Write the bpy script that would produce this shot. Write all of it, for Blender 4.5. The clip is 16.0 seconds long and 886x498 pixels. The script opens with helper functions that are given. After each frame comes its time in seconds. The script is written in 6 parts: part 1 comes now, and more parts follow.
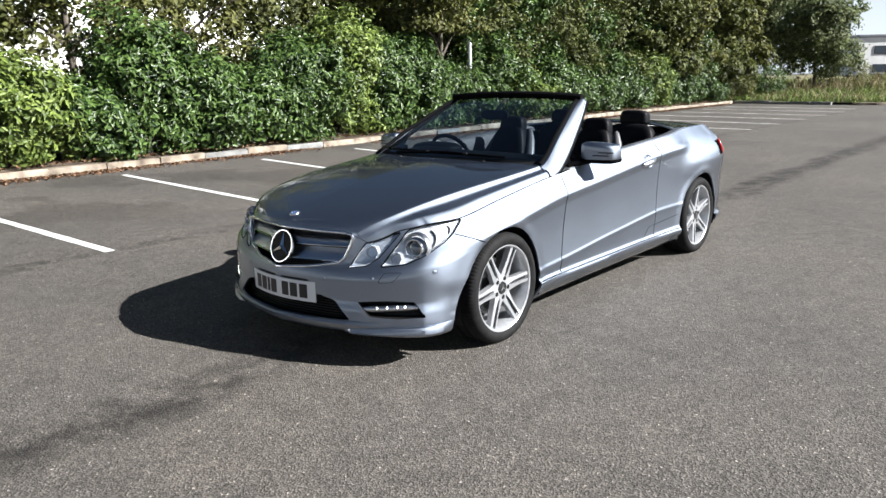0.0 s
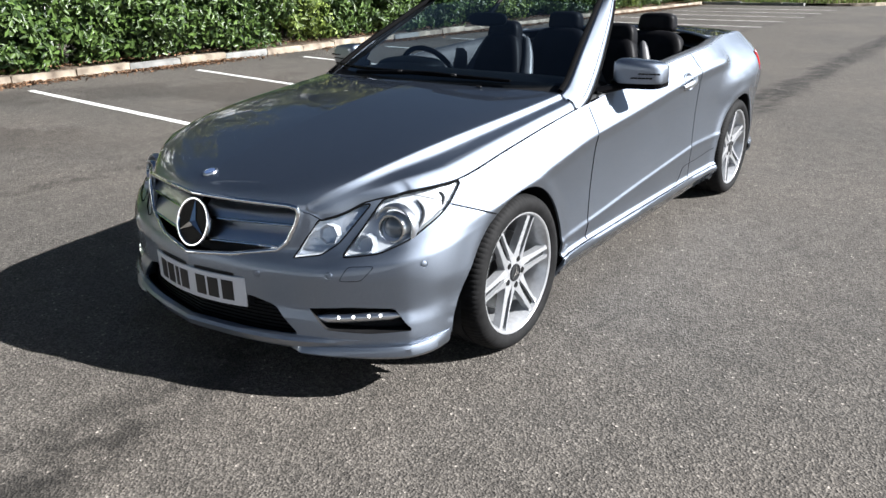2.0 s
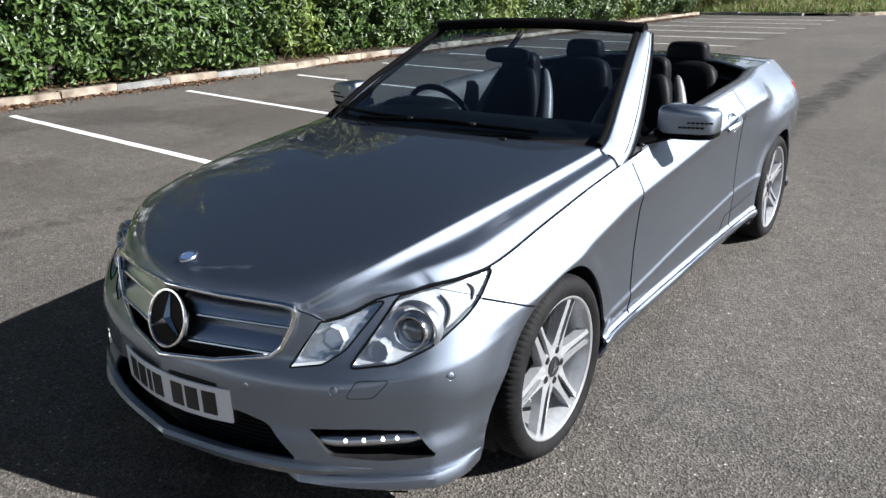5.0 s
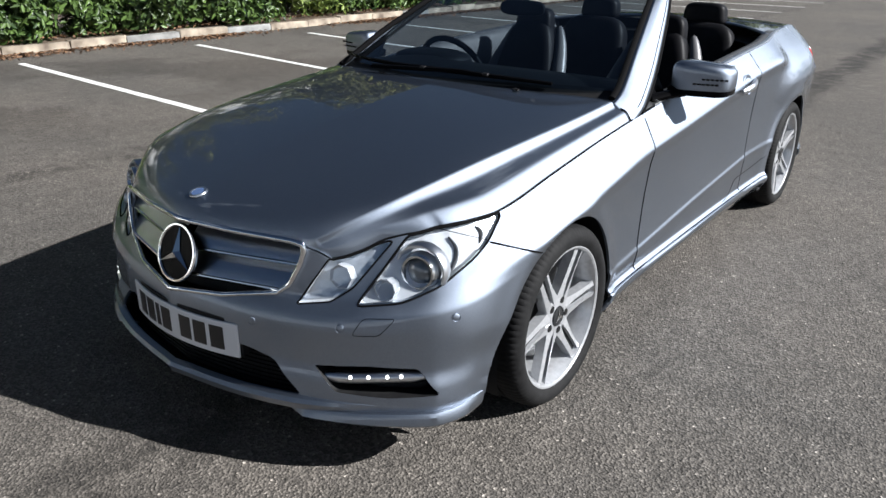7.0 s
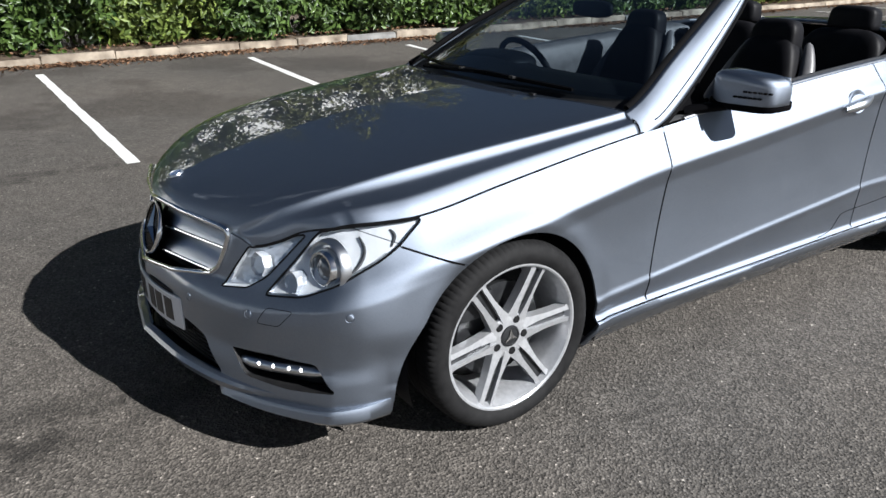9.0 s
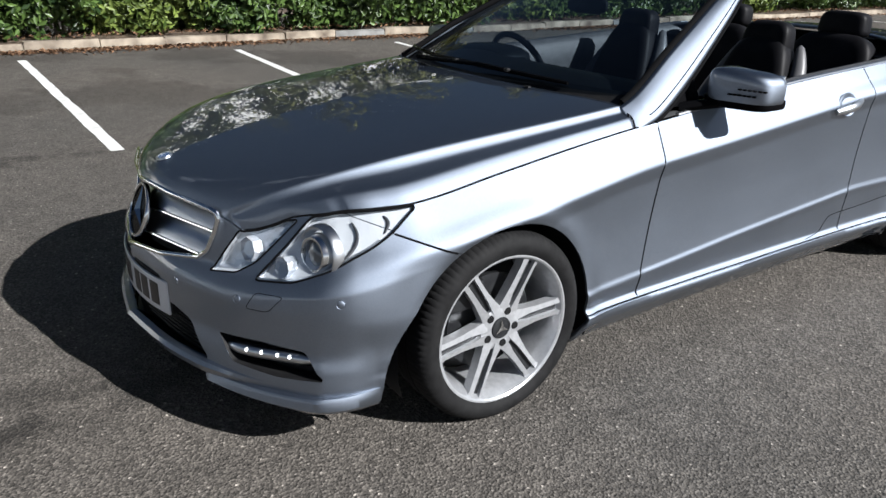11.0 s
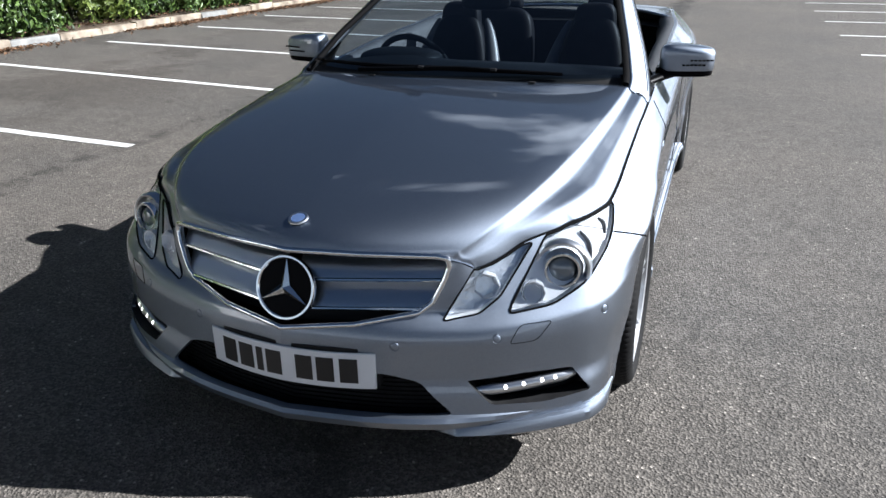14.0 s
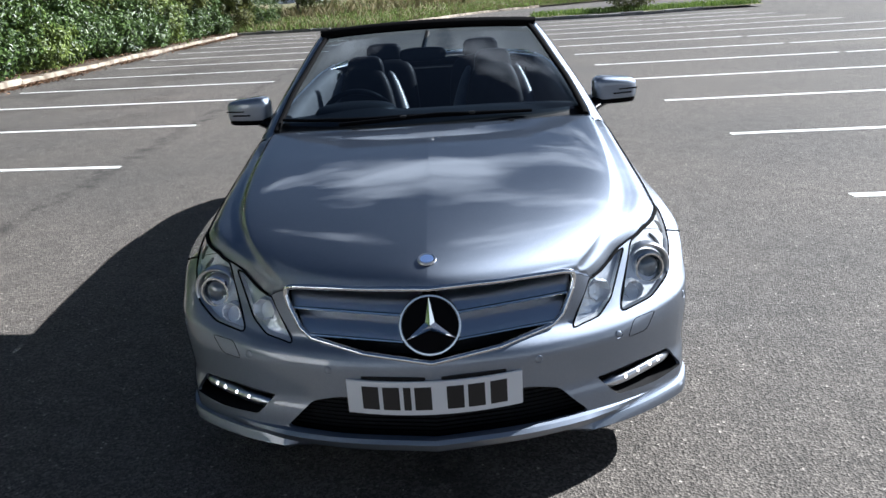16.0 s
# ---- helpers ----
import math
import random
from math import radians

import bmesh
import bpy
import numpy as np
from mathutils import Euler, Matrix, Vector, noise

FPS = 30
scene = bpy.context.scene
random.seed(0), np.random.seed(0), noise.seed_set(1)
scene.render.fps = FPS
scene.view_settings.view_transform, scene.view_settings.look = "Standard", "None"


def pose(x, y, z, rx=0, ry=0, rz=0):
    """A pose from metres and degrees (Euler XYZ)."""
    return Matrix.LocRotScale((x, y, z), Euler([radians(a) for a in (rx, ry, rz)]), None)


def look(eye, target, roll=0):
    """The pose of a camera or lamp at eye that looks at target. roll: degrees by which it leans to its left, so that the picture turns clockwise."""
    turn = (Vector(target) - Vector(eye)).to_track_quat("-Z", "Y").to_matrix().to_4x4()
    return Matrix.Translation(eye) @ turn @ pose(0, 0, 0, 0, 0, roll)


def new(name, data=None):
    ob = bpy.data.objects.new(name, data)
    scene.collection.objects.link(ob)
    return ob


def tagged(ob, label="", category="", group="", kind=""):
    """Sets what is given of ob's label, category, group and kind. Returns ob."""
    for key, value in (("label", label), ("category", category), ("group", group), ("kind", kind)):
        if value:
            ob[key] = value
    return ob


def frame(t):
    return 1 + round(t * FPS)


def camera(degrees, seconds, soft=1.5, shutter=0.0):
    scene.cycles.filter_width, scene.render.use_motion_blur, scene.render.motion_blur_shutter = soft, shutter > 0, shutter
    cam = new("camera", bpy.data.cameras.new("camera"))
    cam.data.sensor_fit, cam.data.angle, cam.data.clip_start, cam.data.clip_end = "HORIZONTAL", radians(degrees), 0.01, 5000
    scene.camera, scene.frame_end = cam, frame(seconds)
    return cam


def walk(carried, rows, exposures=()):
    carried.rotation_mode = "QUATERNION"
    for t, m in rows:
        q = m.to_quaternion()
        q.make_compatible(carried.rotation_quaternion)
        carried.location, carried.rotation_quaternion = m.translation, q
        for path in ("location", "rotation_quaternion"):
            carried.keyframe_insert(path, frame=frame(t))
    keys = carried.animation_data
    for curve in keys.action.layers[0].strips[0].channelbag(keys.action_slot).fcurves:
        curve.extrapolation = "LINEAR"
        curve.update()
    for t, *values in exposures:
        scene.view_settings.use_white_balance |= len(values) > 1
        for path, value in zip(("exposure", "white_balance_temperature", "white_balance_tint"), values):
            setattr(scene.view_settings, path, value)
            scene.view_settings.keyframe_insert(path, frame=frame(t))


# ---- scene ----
cam = camera(61.7, 16.0)
PATH = [
    (0, (3.236, -3.272, 1.478), (1.967, -1.794, 1.027), -1.1),
    (0.5, (3.013, -3.037, 1.469), (1.76, -1.566, 0.952), -1.0),
    (1, (2.721, -2.824, 1.462), (1.499, -1.354, 0.874), -0.7),
    (1.5, (2.494, -2.636, 1.448), (1.336, -1.135, 0.811), -1.1),
    (2, (2.297, -2.36, 1.432), (1.161, -0.866, 0.74), -1.0),
    (2.5, (2.069, -2.179, 1.412), (0.942, -0.697, 0.679), -0.6),
    (3, (1.933, -2.06, 1.452), (0.812, -0.604, 0.662), -1.6),
    (3.5, (1.914, -2.007, 1.488), (0.798, -0.553, 0.688), -2.0),
    (4, (1.898, -1.982, 1.524), (0.766, -0.487, 0.829), -1.9),
    (4.2, (1.895, -1.978, 1.531), (0.76, -0.472, 0.864), -1.7),
    (6.3, (1.906, -2.018, 1.502), (0.794, -0.505, 0.813), 0.4),
    (6.5, (1.902, -2.021, 1.491), (0.793, -0.517, 0.78), 0.5),
    (7, (1.909, -2.02, 1.462), (0.786, -0.544, 0.712), 0.4),
    (7.5, (2.065, -1.943, 1.45), (0.801, -0.558, 0.753), -1.3),
    (8, (2.255, -1.783, 1.452), (0.902, -0.476, 0.771), -0.8),
    (8.5, (2.358, -1.554, 1.42), (0.902, -0.363, 0.742), -0.5),
    (9, (2.481, -1.318, 1.438), (0.93, -0.296, 0.699), -0.5),
    (9.2, (2.548, -1.234, 1.44), (0.957, -0.288, 0.685), -0.4),
    (11.3, (2.404, -1.404, 1.395), (0.918, -0.28, 0.669), 2.6),
    (11.5, (2.314, -1.472, 1.396), (0.867, -0.296, 0.671), 3.6),
    (12, (2.059, -1.635, 1.42), (0.733, -0.346, 0.659), 2.2),
    (12.5, (1.853, -1.928, 1.434), (0.693, -0.487, 0.673), 1.8),
    (13, (1.619, -2.193, 1.448), (0.629, -0.632, 0.684), 1.9),
    (13.5, (1.35, -2.319, 1.463), (0.518, -0.672, 0.692), -0.6),
    (14, (1.048, -2.437, 1.473), (0.407, -0.703, 0.709), -0.9),
    (14.5, (0.77, -2.519, 1.493), (0.329, -0.724, 0.728), -2.0),
    (15, (0.517, -2.589, 1.517), (0.28, -0.751, 0.765), -3.4),
    (15.5, (0.269, -2.71, 1.527), (0.174, -0.833, 0.844), -3.6),
    (16, (0.087, -2.816, 1.523), (0.046, -0.93, 0.86), -3.7),
]
EXPOSURES = [(0, 1.55, 6200, 10), (2, 1.57, 6150, 10), (3.5, 1.53, 6120, 10), (6.5, 1.25, 6100, 10), (8, 1.19, 6100, 10), (9, 1.02, 6120, 10), (11.5, 0.95, 6100, 10), (12, 0.97, 6060, 10), (13, 1.19, 6020, 10), (14, 1.53, 5920, 10), (16, 1.59, 5840, 10)]
walk(cam, [(t, look(eye, target, roll)) for t, eye, target, roll in PATH], EXPOSURES)

# ---- world, sun, exposure ----
SUN_WAY = Vector((1.36, 0.60, 1.0)).normalized()
world = bpy.data.worlds.new("sky")
scene.world = world
world.use_nodes = True
wt = world.node_tree
wt.nodes.clear()
w_out = wt.nodes.new("ShaderNodeOutputWorld")
w_bg = wt.nodes.new("ShaderNodeBackground")
w_sky = wt.nodes.new("ShaderNodeTexSky")
w_sky.sky_type = "NISHITA"
w_sky.sun_disc = False
w_sky.sun_elevation = math.asin(SUN_WAY.z)
w_sky.sun_rotation = math.atan2(SUN_WAY.x, SUN_WAY.y)
w_sky.air_density, w_sky.dust_density, w_sky.ozone_density = 1.0, 1.3, 3.0
w_co = wt.nodes.new("ShaderNodeTexCoord")
w_map = wt.nodes.new("ShaderNodeMapping")
w_map.inputs["Scale"].default_value = (1.2, 1.2, 3.4)
w_noise = wt.nodes.new("ShaderNodeTexNoise")
w_noise.inputs["Scale"].default_value = 1.7
w_noise.inputs["Detail"].default_value = 7
w_noise.inputs["Roughness"].default_value = 0.55
w_ramp = wt.nodes.new("ShaderNodeValToRGB")
w_ramp.color_ramp.elements[0].position = 0.545
w_ramp.color_ramp.elements[1].position = 0.68
w_ramp.color_ramp.elements[1].color = (0.75, 0.75, 0.75, 1)
w_mix = wt.nodes.new("ShaderNodeMix")
w_mix.data_type = "RGBA"
w_mix.inputs["B"].default_value = (56.0, 60.0, 65.0, 1)
wt.links.new(w_co.outputs["Generated"], w_map.inputs["Vector"])
wt.links.new(w_map.outputs["Vector"], w_noise.inputs["Vector"])
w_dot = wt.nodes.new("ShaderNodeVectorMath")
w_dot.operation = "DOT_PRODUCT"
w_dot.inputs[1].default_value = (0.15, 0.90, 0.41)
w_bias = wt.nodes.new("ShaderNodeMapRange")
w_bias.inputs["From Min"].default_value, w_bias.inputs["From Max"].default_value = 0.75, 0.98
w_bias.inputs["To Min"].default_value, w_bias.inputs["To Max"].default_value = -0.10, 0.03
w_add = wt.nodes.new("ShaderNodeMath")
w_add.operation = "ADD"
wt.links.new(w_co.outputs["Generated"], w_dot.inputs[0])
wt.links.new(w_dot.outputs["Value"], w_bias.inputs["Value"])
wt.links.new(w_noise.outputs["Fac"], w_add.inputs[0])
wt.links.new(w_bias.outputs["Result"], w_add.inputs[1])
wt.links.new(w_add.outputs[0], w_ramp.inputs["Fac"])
w_sep = wt.nodes.new("ShaderNodeSeparateXYZ")
w_haze = wt.nodes.new("ShaderNodeMapRange")
w_haze.interpolation_type = "SMOOTHSTEP"
w_haze.inputs["From Min"].default_value, w_haze.inputs["From Max"].default_value = 0.0, 0.30
w_haze.inputs["To Min"].default_value, w_haze.inputs["To Max"].default_value = 0.36, 0.0
w_most = wt.nodes.new("ShaderNodeMath")
w_most.operation = "MAXIMUM"
wt.links.new(w_co.outputs["Generated"], w_sep.inputs[0])
wt.links.new(w_sep.outputs["Z"], w_haze.inputs["Value"])
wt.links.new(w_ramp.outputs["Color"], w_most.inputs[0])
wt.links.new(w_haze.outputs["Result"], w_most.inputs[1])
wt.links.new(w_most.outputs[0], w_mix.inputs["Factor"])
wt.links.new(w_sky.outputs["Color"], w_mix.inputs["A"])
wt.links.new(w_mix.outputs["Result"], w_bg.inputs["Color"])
w_bg.inputs["Strength"].default_value = 0.0148
wt.links.new(w_bg.outputs["Background"], w_out.inputs["Surface"])

sun_data = bpy.data.lights.new("sun", "SUN")
sun_data.energy, sun_data.angle, sun_data.color = 5.0, radians(0.5), (1.0, 0.965, 0.91)
sun = new("sun", sun_data)
sun.matrix_world = look(SUN_WAY * 60, (0, 0, 0))


# ---- materials ----
def material(name, colour, rough=0.5, metal=0.0, spec=0.5, coat=0.0):
    m = bpy.data.materials.new(name)
    m.use_nodes = True
    b = m.node_tree.nodes["Principled BSDF"]
    b.inputs["Base Color"].default_value = (*colour, 1)
    b.inputs["Roughness"].default_value = rough
    b.inputs["Metallic"].default_value = metal
    b.inputs["Specular IOR Level"].default_value = spec
    b.inputs["Coat Weight"].default_value = coat
    b.inputs["Coat Roughness"].default_value = 0.02
    return m


def node(m, kind, **values):
    n = m.node_tree.nodes.new(kind)
    for key, value in values.items():
        n.inputs[key.replace("_", " ")].default_value = value
    return n


def wire(m, a, out, b, into):
    m.node_tree.links.new(a.outputs[out], b.inputs[into])


def ramp(m, *stops):
    n = m.node_tree.nodes.new("ShaderNodeValToRGB")
    e = n.color_ramp.elements
    while len(e) < len(stops):
        e.new(0.5)
    for k, (pos, col) in zip(e, stops):
        k.position, k.color = pos, (*col, 1)
    return n


def noisy(m, scale, low, high, bump=0.0, fine=None, dist=0.01, kind="ShaderNodeTexNoise", lo=0.3, hi=0.7, space="Object"):
    """Colour between low and high by noise at one scale, relief at a finer one."""
    b = m.node_tree.nodes["Principled BSDF"]
    co = m.node_tree.nodes.new("ShaderNodeTexCoord")
    n = node(m, kind, Scale=scale)
    if kind == "ShaderNodeTexNoise":
        n.inputs["Detail"].default_value = 6
    wire(m, co, space, n, "Vector")
    r = ramp(m, (lo, low), (hi, high))
    wire(m, n, 0, r, "Fac")
    wire(m, r, "Color", b, "Base Color")
    if bump:
        f = node(m, "ShaderNodeTexNoise", Scale=fine or scale * 6, Detail=5.0)
        wire(m, co, space, f, "Vector")
        bp = node(m, "ShaderNodeBump", Strength=bump, Distance=dist)
        wire(m, f, 0, bp, "Height")
        wire(m, bp, "Normal", b, "Normal")
    return m


def paint_material():
    """Metallic flakes with a broad sheen, under a clear lacquer that mirrors by its angle."""
    m = bpy.data.materials.new("silver_blue_metallic_paint")
    m.use_nodes = True
    nt = m.node_tree
    nt.nodes.clear()
    out = nt.nodes.new("ShaderNodeOutputMaterial")
    co = nt.nodes.new("ShaderNodeTexCoord")
    flake = node(m, "ShaderNodeTexVoronoi", Scale=900.0)
    wire(m, co, "Object", flake, "Vector")
    sep = node(m, "ShaderNodeSeparateColor")
    wire(m, flake, "Color", sep, "Color")
    tone = ramp(m, (0.0, (0.176, 0.206, 0.258)), (1.0, (0.236, 0.268, 0.322)))
    wire(m, sep, "Red", tone, "Fac")
    sheen = nt.nodes.new("ShaderNodeBsdfAnisotropic")
    sheen.distribution = "BECKMANN"
    wire(m, tone, "Color", sheen, "Color")
    cloudy = node(m, "ShaderNodeTexNoise", Scale=3.0, Detail=4.0)
    wire(m, co, "Object", cloudy, "Vector")
    rough = ramp(m, (0.3, (0.598,) * 3), (0.7, (0.618,) * 3))
    wire(m, cloudy, 0, rough, "Fac")
    wire(m, rough, "Color", sheen, "Roughness")
    lacquer = nt.nodes.new("ShaderNodeBsdfAnisotropic")
    lacquer.distribution = "GGX"
    lacquer.inputs["Color"].default_value = (1, 1, 1, 1)
    lacquer.inputs["Roughness"].default_value = 0.02
    fres = node(m, "ShaderNodeFresnel", IOR=1.75)
    pigment = nt.nodes.new("ShaderNodeBsdfDiffuse")
    pigment.inputs["Color"].default_value = (0.21, 0.25, 0.31, 1)
    body = nt.nodes.new("ShaderNodeMixShader")
    body.inputs[0].default_value = 0.055
    wire(m, sheen, 0, body, 1)
    wire(m, pigment, 0, body, 2)
    mix = nt.nodes.new("ShaderNodeMixShader")
    wire(m, fres, 0, mix, 0)
    wire(m, body, 0, mix, 1)
    wire(m, lacquer, 0, mix, 2)
    wire(m, mix, 0, out, "Surface")
    return m


def glass_material(name, tint, gloss_rough=0.0):
    """Thin clear sheet: lets light straight through, mirrors by its angle."""
    m = bpy.data.materials.new(name)
    m.use_nodes = True
    nt = m.node_tree
    nt.nodes.clear()
    out = nt.nodes.new("ShaderNodeOutputMaterial")
    mix = nt.nodes.new("ShaderNodeMixShader")
    tr = nt.nodes.new("ShaderNodeBsdfTransparent")
    tr.inputs["Color"].default_value = (*tint, 1)
    gl = nt.nodes.new("ShaderNodeBsdfGlossy")
    gl.inputs["Roughness"].default_value = gloss_rough
    lw = nt.nodes.new("ShaderNodeLayerWeight")
    lw.inputs["Blend"].default_value = 0.5
    steep = nt.nodes.new("ShaderNodeMath")
    steep.operation = "POWER"
    steep.inputs[1].default_value = 4.5
    fac = nt.nodes.new("ShaderNodeMath")
    fac.operation = "MULTIPLY_ADD"
    fac.inputs[1].default_value, fac.inputs[2].default_value = 0.90, 0.07
    nt.links.new(lw.outputs["Facing"], steep.inputs[0])
    nt.links.new(steep.outputs[0], fac.inputs[0])
    nt.links.new(fac.outputs[0], mix.inputs[0])
    nt.links.new(tr.outputs[0], mix.inputs[1])
    nt.links.new(gl.outputs[0], mix.inputs[2])
    nt.links.new(mix.outputs[0], out.inputs["Surface"])
    return m


def asphalt_material():
    m = material("worn_asphalt", (0.06, 0.058, 0.055), 0.85, 0.0, 0.4)
    b = m.node_tree.nodes["Principled BSDF"]
    co = m.node_tree.nodes.new("ShaderNodeTexCoord")
    chips = node(m, "ShaderNodeTexVoronoi", Scale=125.0)
    wire(m, co, "Object", chips, "Vector")
    sep = node(m, "ShaderNodeSeparateColor")
    wire(m, chips, "Color", sep, "Color")
    chip = ramp(m, (0.0, (0.042, 0.040, 0.037)), (0.5, (0.083, 0.079, 0.074)), (0.85, (0.13, 0.124, 0.115)), (0.993, (0.155, 0.148, 0.14)), (1.0, (0.40, 0.385, 0.36)))
    wire(m, sep, "Red", chip, "Fac")
    wear = node(m, "ShaderNodeTexNoise", Scale=0.35, Detail=7.0, Roughness=0.6)
    wire(m, co, "Object", wear, "Vector")
    wr = ramp(m, (0.3, (0.765, 0.745, 0.725)), (0.7, (1.19, 1.10, 1.02)))
    wire(m, wear, 0, wr, "Fac")
    mul = node(m, "ShaderNodeMix")
    mul.data_type, mul.blend_type = "RGBA", "MULTIPLY"
    mul.inputs[0].default_value = 1.0
    wire(m, chip, "Color", mul, "A")
    wire(m, wr, "Color", mul, "B")
    fine = node(m, "ShaderNodeTexNoise", Scale=7.0, Detail=5.0)
    wire(m, co, "Object", fine, "Vector")
    fr = ramp(m, (0.35, (0.86,) * 3), (0.65, (1.08,) * 3))
    wire(m, fine, 0, fr, "Fac")
    mul2 = node(m, "ShaderNodeMix")
    mul2.data_type, mul2.blend_type = "RGBA", "MULTIPLY"
    mul2.inputs[0].default_value = 1.0
    wire(m, mul, "Result", mul2, "A")
    wire(m, fr, "Color", mul2, "B")
    # dark joints between the lanes, broken up by noise
    sep2 = node(m, "ShaderNodeSeparateXYZ")
    wire(m, co, "Object", sep2, "Vector")
    wob = node(m, "ShaderNodeTexNoise", Scale=0.9, Detail=5.0)
    wire(m, co, "Object", wob, "Vector")
    last = mul2
    for place, width, y_from, y_to in ((0.02, 0.26, None, None), (-3.35, 0.16, None, None), (0.16, 0.20, -0.8, -1.5), (0.05, 0.30, 5.5, 7.0)):
        a = node(m, "ShaderNodeMath")
        a.operation = "MULTIPLY_ADD"
        a.inputs[1].default_value, a.inputs[2].default_value = 0.55, -0.27 - place
        wire(m, wob, 0, a, 0)
        s = node(m, "ShaderNodeMath")
        s.operation = "ADD"
        wire(m, a, 0, s, 0)
        wire(m, sep2, "X", s, 1)
        d = node(m, "ShaderNodeMath")
        d.operation = "ABSOLUTE"
        wire(m, s, 0, d, 0)
        r2 = ramp(m, (0.0, (0.44,) * 3), (width * 0.55, (0.58,) * 3), (width, (1.0,) * 3))
        wire(m, d, 0, r2, "Fac")
        blot = node(m, "ShaderNodeTexNoise", Scale=4.5, Detail=9.0, Roughness=0.7)
        wire(m, co, "Object", blot, "Vector")
        br = ramp(m, (0.44, (0.0,) * 3), (0.58, (1.0,) * 3))
        wire(m, blot, 0, br, "Fac")
        mm = node(m, "ShaderNodeMix")
        mm.data_type, mm.blend_type = "RGBA", "MULTIPLY"
        if y_from is None:
            wire(m, br, "Color", mm, 0)
        else:
            only = node(m, "ShaderNodeMapRange")
            only.inputs["From Min"].default_value, only.inputs["From Max"].default_value = y_from, y_to
            wire(m, sep2, "Y", only, "Value")
            broken = node(m, "ShaderNodeMath")
            broken.operation = "MULTIPLY"
            wire(m, only, "Result", broken, 0)
            patch = ramp(m, (0.36, (0.15,) * 3), (0.52, (1.0,) * 3))
            wire(m, blot, 0, patch, "Fac")
            wire(m, patch, "Color", broken, 1)
            wire(m, broken, 0, mm, 0)
        wire(m, last, "Result", mm, "A")
        wire(m, r2, "Color", mm, "B")
        last = mm
    # dark damp stains in the bays beside the hedge
    stain = node(m, "ShaderNodeTexNoise", Scale=0.42, Detail=8.0, Roughness=0.62)
    wire(m, co, "Object", stain, "Vector")
    sr = ramp(m, (0.50, (0.0,) * 3), (0.545, (1.0,) * 3))
    wire(m, stain, 0, sr, "Fac")
    bay = node(m, "ShaderNodeMapRange")
    bay.inputs["From Min"].default_value, bay.inputs["From Max"].default_value = -3.6, -5.6
    bay.inputs["To Max"].default_value = 0.75
    wire(m, sep2, "X", bay, "Value")
    amount = node(m, "ShaderNodeMath")
    amount.operation = "MULTIPLY"
    wire(m, sr, "Color", amount, 0)
    wire(m, bay, "Result", amount, 1)
    damp = node(m, "ShaderNodeMix")
    damp.data_type, damp.blend_type = "RGBA", "MULTIPLY"
    damp.inputs["B"].default_value = (0.60, 0.58, 0.56, 1)
    wire(m, amount, 0, damp, 0)
    wire(m, last, "Result", damp, "A")
    wire(m, damp, "Result", b, "Base Color")
    bp = node(m, "ShaderNodeBump", Strength=0.9, Distance=0.005)
    wire(m, chips, "Distance", bp, "Height")
    wire(m, bp, "Normal", b, "Normal")
    return m


def leaf_material(name, dark, light, rough=0.35, through_light=0.25):
    m = material(name, light, rough, 0.0, 0.3)
    b = m.node_tree.nodes["Principled BSDF"]
    geo = m.node_tree.nodes.new("ShaderNodeNewGeometry")
    r = ramp(m, (0.0, dark), (0.6, light), (1.0, tuple(min(1, c * 1.7) for c in light)))
    wire(m, geo, "Random Per Island", r, "Fac")
    wire(m, r, "Color", b, "Base Color")
    tl = m.node_tree.nodes.new("ShaderNodeBsdfTranslucent")
    wire(m, r, "Color", tl, "Color")
    mix = m.node_tree.nodes.new("ShaderNodeMixShader")
    mix.inputs[0].default_value = through_light
    out = m.node_tree.nodes["Material Output"]
    wire(m, b, 0, mix, 1)
    wire(m, tl, 0, mix, 2)
    wire(m, mix, 0, out, "Surface")
    return m


PAINT = paint_material()
CHROME = material("chrome", (0.78, 0.79, 0.80), 0.07, 1.0)
SATIN = material("satin_silver", (0.62, 0.64, 0.67), 0.28, 1.0)
ALLOY = noisy(material("machined_alloy", (0.7, 0.71, 0.73), 0.30, 0.55, 0.5, 0.6), 60, (0.42, 0.43, 0.45), (0.52, 0.53, 0.55))
ALLOY_DARK = noisy(material("grey_alloy", (0.03, 0.032, 0.035), 0.45, 0.6), 30, (0.022, 0.023, 0.026), (0.045, 0.047, 0.05))
RUBBER = noisy(material("tyre_rubber", (0.006, 0.006, 0.007), 0.7, 0.0, 0.12), 30, (0.009, 0.009, 0.0095), (0.016, 0.016, 0.0165), 0.25, 400, 0.001)
# black of the seals, and of the tubes painted in for shade in panel gaps
SEAM_BLACK = material("dark_seal_and_gap_shade", (0.004, 0.004, 0.0045), 0.85, 0.0, 0.06)
BLACK = noisy(material("black_plastic", (0.010, 0.010, 0.011), 0.55, 0.0, 0.2), 40, (0.006, 0.006, 0.007), (0.012, 0.012, 0.0125), 0.2, 500, 0.0006)
GLOSS_BLACK = material("gloss_black", (0.003, 0.003, 0.0035), 0.25, 0.0, 0.03, 0.0)
LEATHER = noisy(material("black_leather", (0.010, 0.010, 0.011), 0.5, 0.0, 0.10), 14, (0.005, 0.005, 0.006), (0.010, 0.010, 0.012), 0.35, 260, 0.001)
LEATHER_SIDE = noisy(material("grey_leather", (0.10, 0.10, 0.105), 0.4), 14, (0.085, 0.085, 0.09), (0.12, 0.12, 0.125), 0.3, 260, 0.001)
